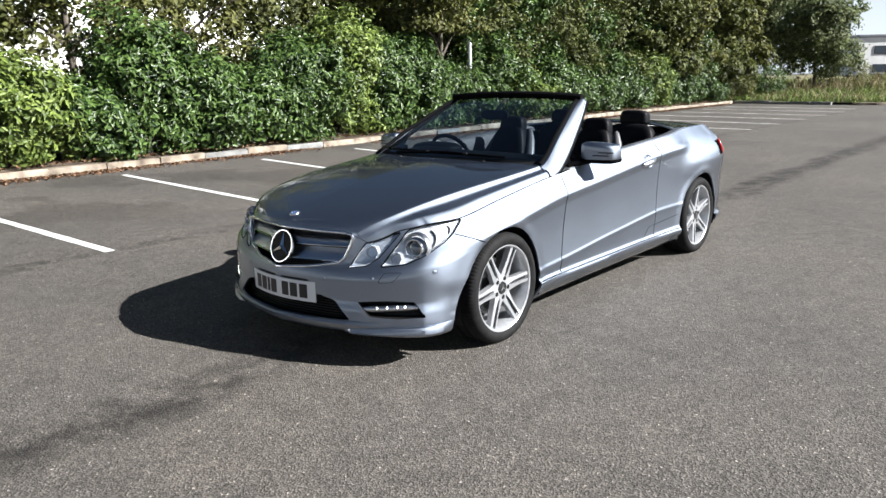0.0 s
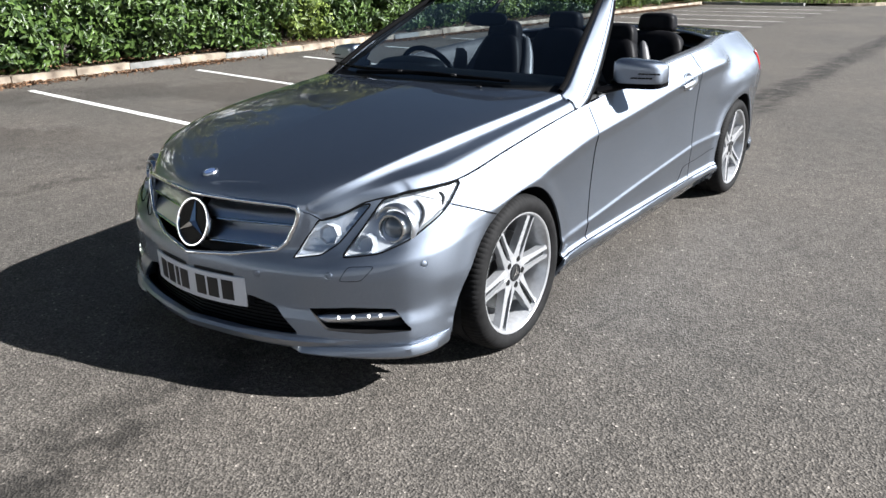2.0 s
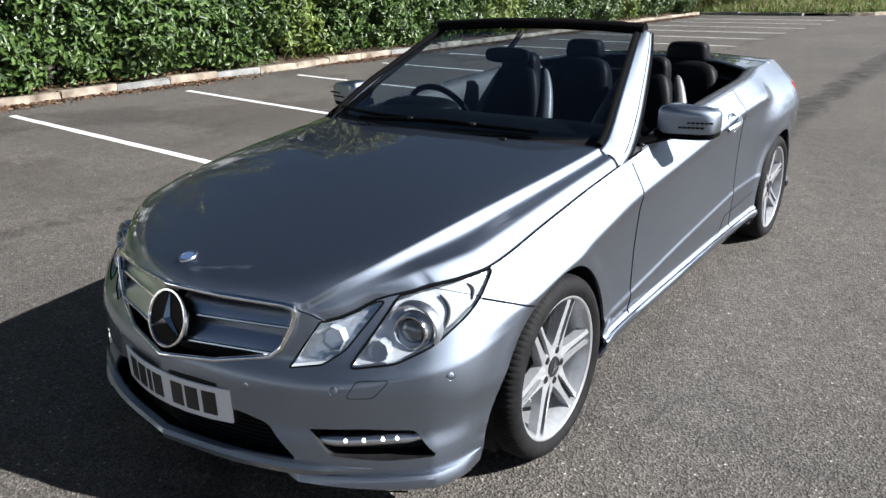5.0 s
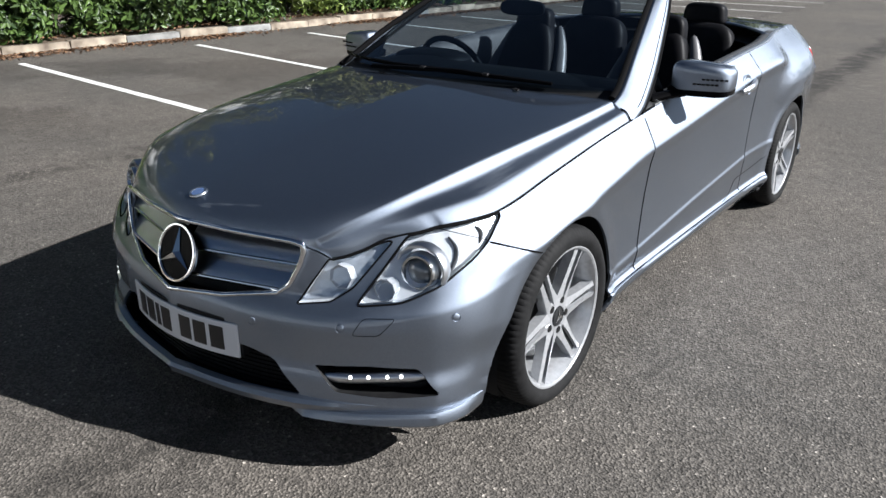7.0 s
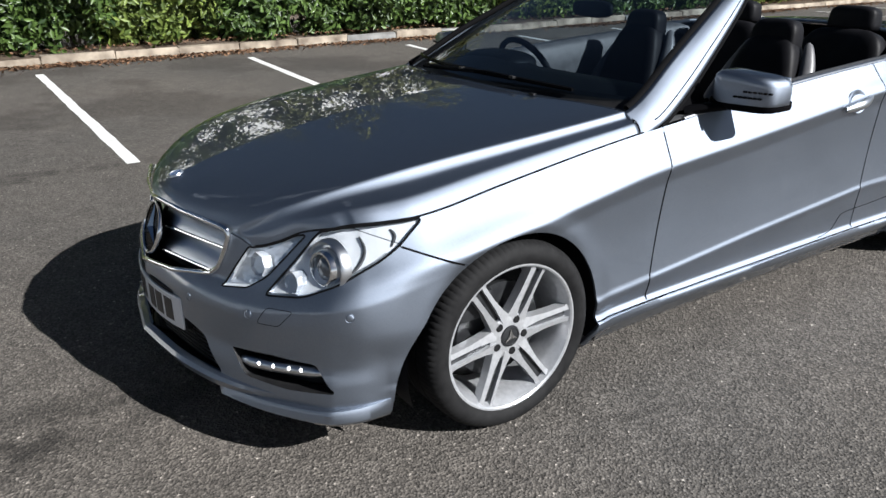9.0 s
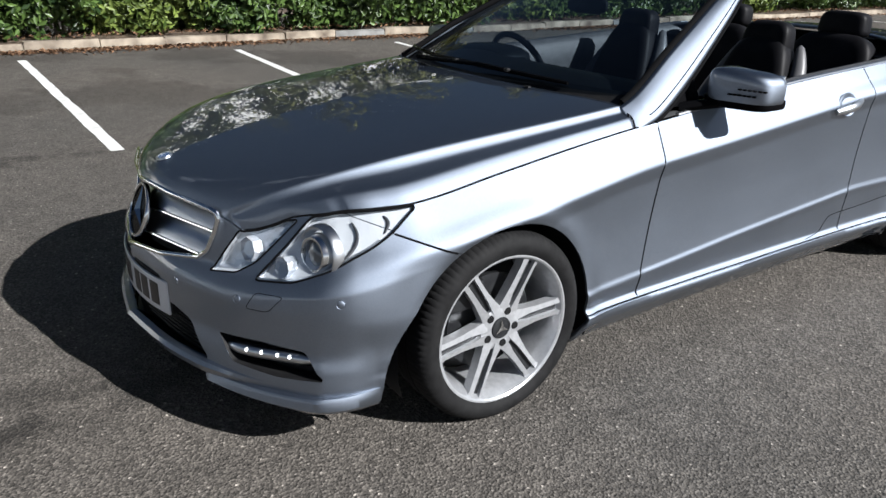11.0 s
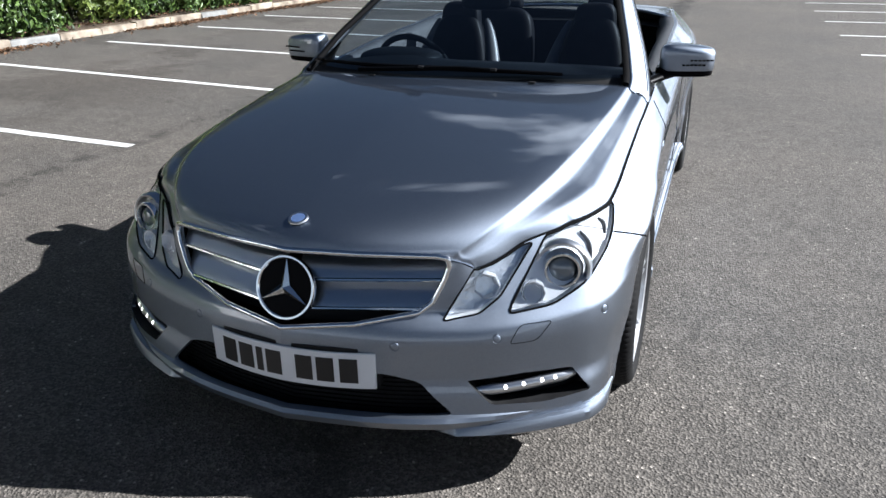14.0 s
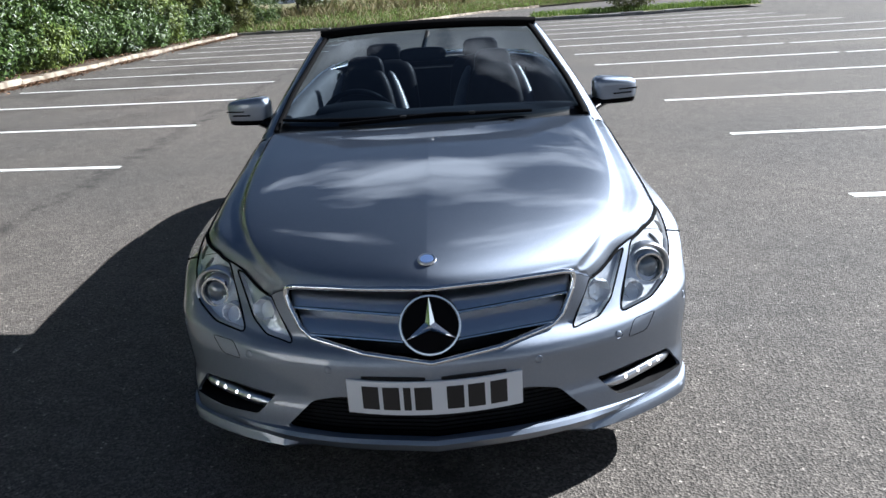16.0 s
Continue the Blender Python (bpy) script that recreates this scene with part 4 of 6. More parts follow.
for side in (1, -1):
    for wy in (0.0, 2.76):
        v, f = lathe([(0.385, 0.868 * side), (0.385, 0.60 * side), (0.05, 0.58 * side)], 40)
        v = [(x, y + wy, z + 0.305) for x, y, z in v]
        keep = [q for q in f if sum(v[i][2] for i in q) / len(q) > 0.20]
        mesh("wheel_arch_liner", v, keep, BLACK, car)
    # unseen panel, added to stop sun leaking through the arch into the nose's shadow
    shield = [skin(1.03, z, -0.012) for z in np.linspace(0.172, 0.46, 7)]
    shield = [Vector((p.x * side, p.y + 0.004, p.z)) for p in shield] + [Vector((0.52 * side, -0.40, z)) for z in np.linspace(0.172, 0.46, 7)]
    solid(mesh("arch_shield", shield, [(k, k + 1, k + 8, k + 7) for k in range(6)], BLACK, car, "", 30), 0.006, 0)

# ---- the car: nose details ----
def on_nose(x, z, proud=0.0):
    """Place on the front skin for a given x and height."""
    sx, lo, hi = abs(x), 0.0, 1.35
    for _ in range(26):
        mid = (lo + hi) / 2
        if skin(mid, z).x < sx:
            lo = mid
        else:
            hi = mid
    p = skin((lo + hi) / 2, z, proud)
    return Vector((math.copysign(p.x, x) if x else 0.0, p.y, p.z)), (lo + hi) / 2


def nose_normal(x, z):
    p, s = on_nose(x, z)
    a = skin(max(s - 0.01, 0), z)
    b = skin(s + 0.01, z)
    c, d = skin(s, z - 0.01), skin(s, z + 0.01)
    n = (b - a).cross(d - c).normalized()
    if n.y > 0:
        n = -n
    if x < 0:
        n.x = -n.x
    return n


def face_to(n):
    """Turn that takes +z onto n."""
    return Vector(n).to_track_quat("Z", "Y").to_matrix().to_4x4()


def disc_bm(place, n, profile, steps=28):
    """Small turned thing standing on a surface; profile of (radius, height)."""
    v, f = lathe(profile, steps, "z")
    bm = bmesh.new()
    vs = [bm.verts.new(q) for q in v]
    for q in f:
        bm.faces.new([vs[i] for i in q])
    bmesh.ops.remove_doubles(bm, verts=bm.verts[:], dist=1e-6)
    bm.transform(Matrix.Translation(place) @ face_to(n))
    return bm


# grille
GR = [(0.0, 0.702), (0.20, 0.702), (0.40, 0.699), (0.428, 0.692), (0.433, 0.672), (0.424, 0.635), (0.395, 0.570), (0.360, 0.540), (0.20, 0.513), (0.0, 0.492)]
half = [on_nose(x, z, 0.004)[0] for x, z in GR]
loop = half + [Vector((-p.x, p.y, p.z)) for p in reversed(half[1:-1])]
loop_fine = []
for i in range(len(loop)):
    a, b = loop[i], loop[(i + 1) % len(loop)]
    loop_fine += [a.lerp(b, k / 4) for k in range(4)]
grille = new("grille")
grille.parent = car
mesh("surround", *tube(loop_fine, 0.0085, 10, True, 1.0, (0, -1, 0.2)), CHROME, grille, "chrome grille surround")


def grille_y(x, z):
    return -0.886 + 0.37 * (z - 0.492) + 0.26 * abs(x) ** 1.1


def grille_half_width(z):
    return float(np.interp(z, [0.492, 0.513, 0.540, 0.570, 0.635, 0.672], [0.02, 0.20, 0.355, 0.390, 0.418, 0.425])) + 0.002


def louvre(z, tall):
    """One slat: a broad satin face leaning forward to a bright lower lip."""
    w = grille_half_width(z)
    prof = [(0.036, 0.030 + tall), (0.020, 0.016 + 0.6 * tall), (0.006, 0.006), (0.004, -0.006), (0.012, -0.012), (0.05, -0.006)]
    n = 24
    for side in (1, -1):
        v, lip = [], []
        for i in range(n + 1):
            x = 0.02 + (w - 0.02) * i / n
            rise = 0.012 * x / 0.4
            for dy, dz in prof:
                xx = 0.02 + (grille_half_width(z + dz + 0.010) - 0.02) * i / n
                v.append((xx * side, grille_y(xx, z + dz) + 0.014 + dy, z + dz + rise))
            lip.append(Vector((x * side, grille_y(x, z) + 0.014, z - 0.006 + rise)))
        part("louvre", sheet_bm(v, grid_faces(n + 1, len(prof)), (0, -1, 0.4)), SATIN, grille, "satin silver grille slat with bright lower edge", 25)
        mesh("louvre_lip", *tube(lip, 0.0052, 8), CHROME, grille)


louvre(0.621, 0.024)
louvre(0.546, 0.024)
bm = bmesh.new()
cols = [[bm.verts.new((x, grille_y(x, z) + 0.075, z)) for z in (0.485, 0.56, 0.63, 0.71)] for x in np.linspace(-0.44, 0.44, 25)]
for i in range(24):
    for j in range(3):
        bm.faces.new((cols[i][j], cols[i + 1][j], cols[i + 1][j + 1], cols[i][j + 1]))
part("backing", bm, BLACK, grille)

# round emblem: dark disc, bright ring, three plain tapered arms
B0, BN = Vector((0, -0.844, 0.597)), Vector((0, -1, 0.33)).normalized()
part("emblem_disc", disc_bm(B0, BN, [(0.0, 0.0), (0.084, 0.0), (0.084, -0.010), (0.0, -0.010)]), GLOSS_BLACK, grille, "black round emblem plate")
part("emblem_ring", disc_bm(B0, BN, [(0.081, 0.002), (0.084, 0.006), (0.089, 0.006), (0.092, 0.001), (0.091, -0.008), (0.081, -0.008)], 56), CHROME, grille, "chrome emblem ring")
for k in range(3):
    bm = bmesh.new()
    q = math.pi / 2 + k * 2 * math.pi / 3
    c = bm.verts.new((0, 0, 0.016))
    tip = bm.verts.new((0.083 * math.cos(q), 0.083 * math.sin(q), 0.004))
    flank = [bm.verts.new((0.016 * math.cos(q + d), 0.016 * math.sin(q + d), 0.002)) for d in (-math.pi / 3, math.pi / 3)]
    bm.faces.new((c, flank[0], tip))
    bm.faces.new((c, tip, flank[1]))
    bm.transform(Matrix.Translation(B0) @ Matrix.Rotation(math.acos(BN.z), 4, "X"))
    part("emblem_arm", bm, CHROME, grille, "bright tapered arm", 5)
badge = part("bonnet_badge", disc_bm(Vector((0, -0.744, MID_Z(-0.744))), (0, -0.30, 1), [(0.0, 0.004), (0.021, 0.003), (0.0215, 0.005), (0.027, 0.005), (0.029, 0.0), (0.0, -0.004)]), SATIN, car, "small round bright bonnet badge")
part("badge_field", disc_bm(Vector((0, -0.744, MID_Z(-0.744))), (0, -0.30, 1), [(0.0, 0.0052), (0.020, 0.0046), (0.0205, 0.003)]), material("badge_blue", (0.10, 0.16, 0.32), 0.2, 0.3, 0.5, 1.0), badge)

# number plate: characters become plain bars
def plate_y(x):
    return -0.888 + 0.62 * x * x


def curved_slab(x0, x1, z0, z1, front, depth, n=14):
    v, f = [], []
    for i in range(n + 1):
        x = x0 + (x1 - x0) * i / n
        y = plate_y(x) - front
        v += [(x, y, z0), (x, y, z1), (x, y + depth, z1), (x, y + depth, z0)]
    for i in range(n):
        a, b = 4 * i, 4 * i + 4
        for j in range(4):
            f.append((a + j, a + (j + 1) % 4, b + (j + 1) % 4, b + j))
    f += [(3, 2, 1, 0), (4 * n, 4 * n + 1, 4 * n + 2, 4 * n + 3)]
    return v, [tuple(reversed(q)) for q in f]


plate = mesh("number_plate", *curved_slab(-0.262, 0.262, 0.323, 0.436, 0.004, 0.008), PLATE_WHITE, car, "white front number plate with dark marks", 30)
bevelled(plate, 0.003)
mesh("plate_holder", *curved_slab(-0.268, 0.268, 0.330, 0.446, -0.005, 0.03), BLACK, plate, "", 30)
for k, x in enumerate((-0.190, -0.128, -0.080, -0.033, 0.062, 0.124, 0.190)):
    w = 0.022 if k == 2 else 0.05
    mesh("bar", *curved_slab(x - w / 2, x + w / 2, 0.342, 0.418, 0.0052, 0.001, 4), PLATE_BLACK, plate, "", 0)

# lamps
def lamp_outline_path(outline, proud, side, per=2):
    pts = []
    n = len(outline)
    for i in range(n):
        (a, b), (c, d) = outline[i], outline[(i + 1) % n]
        for k in range(per):
            u = k / per
            x, z = a + (c - a) * u, b + (d - b) * u
            p, s = on_nose(x, min(z, 0.99))
            z = min(z, TOP_Z(s) - 0.002)
            p = on_nose(x, z, proud)[0]
            pts.append(Vector((p.x * side, p.y, p.z)))
    return pts


def shrunk(bm, inwards, scale, drop=0.0):
    """A lamp's skin moved in behind its glass and drawn together."""
    c = Vector((0, 0, 0))
    for v in bm.verts:
        c += v.co
    c /= len(bm.verts)
    for v in bm.verts:
        v.co = c + (v.co - c) * scale + Vector((-0.35 * inwards, inwards, drop))
    return bm


CRYSTAL = noisy(material("faceted_reflector", (0.85, 0.87, 0.90), 0.18, 0.65), 9, (0.62, 0.66, 0.72), (0.88, 0.90, 0.93), 0.5, 26, 0.02)
LAMP_WHITE = noisy(material("satin_lamp_housing", (0.84, 0.85, 0.87), 0.2, 0.35, 0.5), 7, (0.74, 0.76, 0.79), (0.88, 0.89, 0.90), 0.35, 16, 0.012)
for side in (1, -1):
    # main headlamp
    glass = lamp_skin.copy() if side > 0 else mirrored(lamp_skin)
    facing(glass, (0.3 * side, -1, 0.3))
    head = part("headlamp", glass, LAMP_GLASS, car, "large clear headlamp with a projector lens")
    bucket = shrunk(lamp_skin.copy(), 0.018, 0.965)
    if side < 0:
        b2 = mirrored(bucket)
        bucket.free()
        bucket = b2
    part("reflector", bucket, LAMP_WHITE, head, "bright silver reflector")
    wall = lamp_outline_path(HEADLAMP, -0.004, side)
    c = sum(wall, Vector()) / len(wall)
    back = [c + (p - c) * 0.965 + Vector((-0.007 * side, 0.020, 0)) for p in wall]
    n = len(wall)
    mesh("housing", wall + back, [(i, (i + 1) % n, n + (i + 1) % n, n + i) for i in range(n)], LAMP_WHITE, head)
    mesh("seal", *tube(lamp_outline_path(HEADLAMP, -0.001, side), 0.0035, 8, True, 1.0, (0, -1, 0.2)), SEAM_BLACK, head, "black rubber seal")
    pc = Vector((0.703 * side, -0.545, 0.622))
    pn = Vector((0.22 * side, -1, 0.12)).normalized()
    part("projector_ring", disc_bm(pc, pn, [(0.040, 0.004), (0.043, 0.014), (0.049, 0.014), (0.056, 0.0), (0.060, -0.02), (0.058, -0.03), (0.050, -0.04), (0.040, -0.03)], 40), CHROME, head, "chrome projector ring")
    part("projector_shroud", disc_bm(pc, pn, [(0.062, -0.022), (0.070, -0.002), (0.076, 0.000), (0.082, -0.008), (0.084, -0.03)], 40), SATIN, head, "satin ring round the projector")
    part("projector_lens", disc_bm(pc, pn, [(0.0, 0.012), (0.018, 0.010), (0.032, 0.004), (0.041, -0.010), (0.041, -0.03)], 40), LENS, head, "dark glass projector lens")
    ic = Vector((0.640 * side, -0.615, 0.575))
    part("indicator", disc_bm(ic, pn, [(0.0, -0.030), (0.012, -0.026), (0.024, -0.012), (0.030, 0.008), (0.033, 0.008), (0.033, -0.03)], 9), CRYSTAL, head, "faceted indicator reflector", 3)
    for way in (((0.742, 0.705), (0.766, 0.675), (0.778, 0.640), (0.776, 0.612)), ((0.780, 0.722), (0.795, 0.705), (0.804, 0.680))):
        arc = []
        for q in smooth_path([(x, 0, z) for x, z in way], 10):
            p, s = on_nose(q.x, q.z, -0.013)
            arc.append(Vector((p.x * side, p.y, p.z)))
        mesh("reflector_fin", *tube(arc, lambda u: 0.003 + 0.005 * math.sin(math.pi * u), 8, False, 0.6, (0, -1, 0)), TRIM_GREY, head)
    lip = lamp_outline_path(HEADLAMP[2:16], -0.010, side, 2)[:-2]
    mesh("bezel", *tube(lip, 0.008, 8, False, 0.7), SATIN, head)
    # side lamp
    glass = side_skin.copy() if side > 0 else mirrored(side_skin)
    facing(glass, (0.3 * side, -1, 0.3))
    small = part("side_lamp", glass, LAMP_GLASS, car, "small clear inner lamp")
    bucket = shrunk(side_skin.copy(), 0.018, 0.95)
    if side < 0:
        b2 = mirrored(bucket)
        bucket.free()
        bucket = b2
    part("reflector", bucket, CRYSTAL, small, "faceted bluish reflector")
    wall = lamp_outline_path(SIDELAMP, -0.004, side)
    c = sum(wall, Vector()) / len(wall)
    back = [c + (p - c) * 0.95 + Vector((-0.007 * side, 0.020, 0)) for p in wall]
    n = len(wall)
    mesh("housing", wall + back, [(i, (i + 1) % n, n + (i + 1) % n, n + i) for i in range(n)], LAMP_WHITE, small)
    mesh("seal", *tube(lamp_outline_path(SIDELAMP, -0.001, side), 0.003, 8, True, 1.0, (0, -1, 0.2)), SEAM_BLACK, small)
    bc = Vector((0.520 * side, -0.665, 0.600))
    part("bulb_bowl", disc_bm(bc, pn, [(0.0, -0.028), (0.014, -0.024), (0.028, -0.008), (0.036, 0.010), (0.038, 0.010), (0.038, -0.02)], 7), CRYSTAL, small, "", 3)
    # parking sensors, washer flap
    for x, z in ((0.314, 0.459), (0.571, 0.479), (0.825, 0.515)):
        part("parking_sensor", disc_bm(on_nose(x * side, z)[0], nose_normal(x * side, z), [(0.0, 0.0015), (0.008, 0.0015), (0.0105, 0.0005), (0.0115, -0.001), (0.013, 0.001), (0.0135, -0.002)], 20), PAINT, car, "small round parking sensor")
    flap = []
    FLAP = rounded([(0.602, 0.460), (0.668, 0.464), (0.703, 0.515), (0.625, 0.511)], 0.012, 3)
    for i in range(len(FLAP)):
        (a, b), (c_, d) = FLAP[i], FLAP[(i + 1) % len(FLAP)]
        for k in range(2):
            p = on_nose(a + (c_ - a) * k / 2, b + (d - b) * k / 2, 0.0004)[0]
            flap.append(Vector((p.x * side, p.y, p.z)))
    # flap outline: the shade of its gap put in as a black line
    mesh("washer_flap_gap", *tube(flap, 0.0010, 6, True, 1.0, (0, -1, 0)), SEAM_BLACK, car)
    # fog slot with daytime lamps
    slot = []
    for dz in (0.0, 1.0):
        for k in range(9):
            x = 0.48 + 0.36 * k / 8
            zz = 0.268 + dz * 0.105
            p = on_nose(min(x, 0.84), zz, -0.055)[0]
            slot.append((p.x * side, p.y + 0.01, p.z))
    f = [(k, k + 1, 9 + k + 1, 9 + k) for k in range(8)]
    mesh("fog_recess", slot, f, BLACK, car)
    edge = lamp_outline_path(FOG, 0.0, side)
    deep = [p + Vector((-0.012 * side, 0.055, 0)) for p in edge]
    n = len(edge)
    mesh("fog_surround", edge + deep, [(i, (i + 1) % n, n + (i + 1) % n, n + i) for i in range(n)], BLACK, car)
    rod = smooth_path([on_nose(x * side, z, -0.024)[0] for x, z in ((0.515, 0.313), (0.60, 0.318), (0.69, 0.326), (0.775, 0.330))], 18)
    drl = mesh("daytime_lamp", *tube(rod, lambda u: 0.009 + 0.010 * min(1, 5 * u, 6 * (1 - u) + 0.2), 12), SATIN, car, "chrome daytime running lamp with lit diodes")
    for k in range(4):
        p = rod[int(18 * (0.36 + 0.155 * k))]
        n_ = (nose_normal(p.x, 0.325) + Vector((0, 0, 0.15))).normalized()
        part("diode", disc_bm(p + n_ * 0.0175, n_, [(0.0, 0.003), (0.005, 0.002), (0.0075, -0.002)], 14), LED, drl, "lit white diode")

# lower lip, intake mesh
def blade(name, s0, s1, rows, label, n=80):
    """Strip swept round the nose; rows of (height, proud) along it."""
    for side in (1, -1):
        v = []
        for i in range(n + 1):
            u = i / n
            for z, d in rows(u):
                p = skin(s0 + (s1 - s0) * u, z, d)
                v.append((p.x * side, p.y, p.z))
        m = len(rows(0))
        f = grid_faces(n + 1, m) + [tuple(range(m)), tuple(range(n * m, n * m + m))]
        bm = sheet_bm(v, f[:-2], (0.5 * side, -1, 0.1))
        bm.verts.ensure_lookup_table()
        for q in f[-2:]:
            bm.faces.new([bm.verts[k] for k in q])
        part(name, bm, PAINT, car, label, 28)


def front_rows(u):
    d = min(1, (1 - u) / 0.35)
    return [(0.254, -0.004), (0.249, 0.014 * d), (0.238, 0.024 * d), (0.214, 0.022 * d), (0.202, 0.006 * d - 0.004), (0.194, -0.06)]


def corner_rows(u):
    d = min(1, u / 0.10) * (1 - max(0, (u - 0.60) / 0.40) ** 2 * 0.9)
    top = 0.218 + 0.022 * u
    return [(top, -0.006), (top - 0.003, 0.014 * d), (top - 0.014, 0.024 * d), (0.194, 0.036 * d), (0.182, 0.036 * d), (0.172, 0.024 * d), (0.167, -0.05)]


blade("front_lip", 0.0, 0.70, front_rows, "body-coloured lower lip under the air intake")
blade("corner_lip", 0.42, 1.030, corner_rows, "body-coloured flared corner lip")
bm = bmesh.new()
cols = [[bm.verts.new((x, on_nose(x, 0.30)[0].y + 0.05, z)) for z in (0.225, 0.30, 0.385)] for x in np.linspace(-0.50, 0.50, 21)]
for i in range(20):
    for j in range(2):
        bm.faces.new((cols[i][j], cols[i + 1][j], cols[i + 1][j + 1], cols[i][j + 1]))
intake = part("air_intake", bm, BLACK, car, "black lower air intake mesh")
for k in range(9):
    z = 0.245 + 0.014 * k
    path = [Vector((x, on_nose(x, 0.30)[0].y + 0.044, z)) for x in np.linspace(-0.45, 0.45, 19)]
    mesh("mesh_bar", *tube(path, 0.0022, 5), GLOSS_BLACK, intake)
for side in (1, -1):
    edge = [on_nose(x, z, 0.0)[0] for x, z in ((0.10, 0.372), (0.29, 0.372), (0.375, 0.350), (0.470, 0.254))]
    edge = [Vector((p.x * side, p.y, p.z)) for p in edge]
    part("intake_edge", sheet_bm(edge + [p + Vector((-0.01 * side, 0.06, 0)) for p in edge], [(i, i + 1, 4 + i + 1, 4 + i) for i in range(3)], (-side, -0.2, -1)), PAINT, car)

# ---- the car: wheels ----
def tyre_mesh():
    prof = [(0.245, 0.098), (0.250, 0.108), (0.262, 0.116), (0.277, 0.119), (0.291, 0.115), (0.303, 0.107), (0.311, 0.098), (0.316, 0.084), (0.318, 0.060),
            (0.318, 0.034), (0.313, 0.033), (0.313, 0.025), (0.318, 0.024), (0.3185, 0.0)]
    prof = prof + [(r, -x) for r, x in reversed(prof[:-1])]
    steps = 384
    v, f = [], []
    for k in range(steps):
        q = 2 * math.pi * k / steps
        for i, (r, x) in enumerate(prof):
            groove = (0.0022 if k % 4 == 0 else 0.0) if r > 0.302 and abs(x) > 0.04 else 0.0
            v.append((x, (r - groove) * math.cos(q), (r - groove) * math.sin(q)))
    n = len(prof)
    for k in range(steps):
        for j in range(n - 1):
            a, b = k * n, ((k + 1) % steps) * n
            f.append((a + j, b + j, b + j + 1, a + j + 1))
    return v, f


def rim_mesh():
    """Barrel and outer lip of the wheel."""
    prof = [(0.205, -0.09), (0.200, -0.02), (0.203, 0.05), (0.212, 0.080), (0.220, 0.096), (0.222, 0.102), (0.227, 0.106), (0.2335, 0.106), (0.236, 0.100), (0.232, 0.09)]
    return lathe(prof, 72)


def spokes_bm():
    bm = bmesh.new()
    for k in range(6):
        turn = Matrix.Rotation(k * math.pi / 3, 4, "X")
        for sgn in (1, -1):
            outline = [(0.004, 0.050), (0.040, 0.045), (0.032, 0.085), (0.0265, 0.140), (0.0265, 0.205), (0.034, 0.224), (0.0135, 0.224), (0.0125, 0.200), (0.0110, 0.110)]
            face = []
            back = []
            for t, r in outline:
                x = 0.083 + 0.015 * (r / 0.224) ** 2 - (0.004 if t > 0.02 else 0.0)
                face.append(bm.verts.new(turn @ Vector((x, sgn * t, r))))
                back.append(bm.verts.new(turn @ Vector((x - 0.034, sgn * (t * 0.94 + 0.001), r))))
            n = len(outline)
            order = range(n) if sgn > 0 else range(n - 1, -1, -1)
            order = list(order)
            bm.faces.new([face[i] for i in order])
            for a in range(n):
                i, j = order[a], order[(a + 1) % n]
                bm.faces.new((face[j], face[i], back[i], back[j]))
    bmesh.ops.bevel(bm, geom=[e for e in bm.edges if len(e.link_faces) == 2 and e.calc_face_angle(0) > 0.6], offset=0.0022, segments=2, affect="EDGES")
    return bm


def webs_bm():
    """Grey floor of the groove inside each spoke pair, and the hub."""
    bm = bmesh.new()
    for k in range(6):
        turn = Matrix.Rotation(k * math.pi / 3, 4, "X")
        q = [bm.verts.new(turn @ Vector((x, t, r))) for x, t, r in ((0.069, -0.014, 0.06), (0.069, 0.014, 0.06), (0.083, 0.014, 0.218), (0.083, -0.014, 0.218))]
        bm.faces.new(q)
    return bm


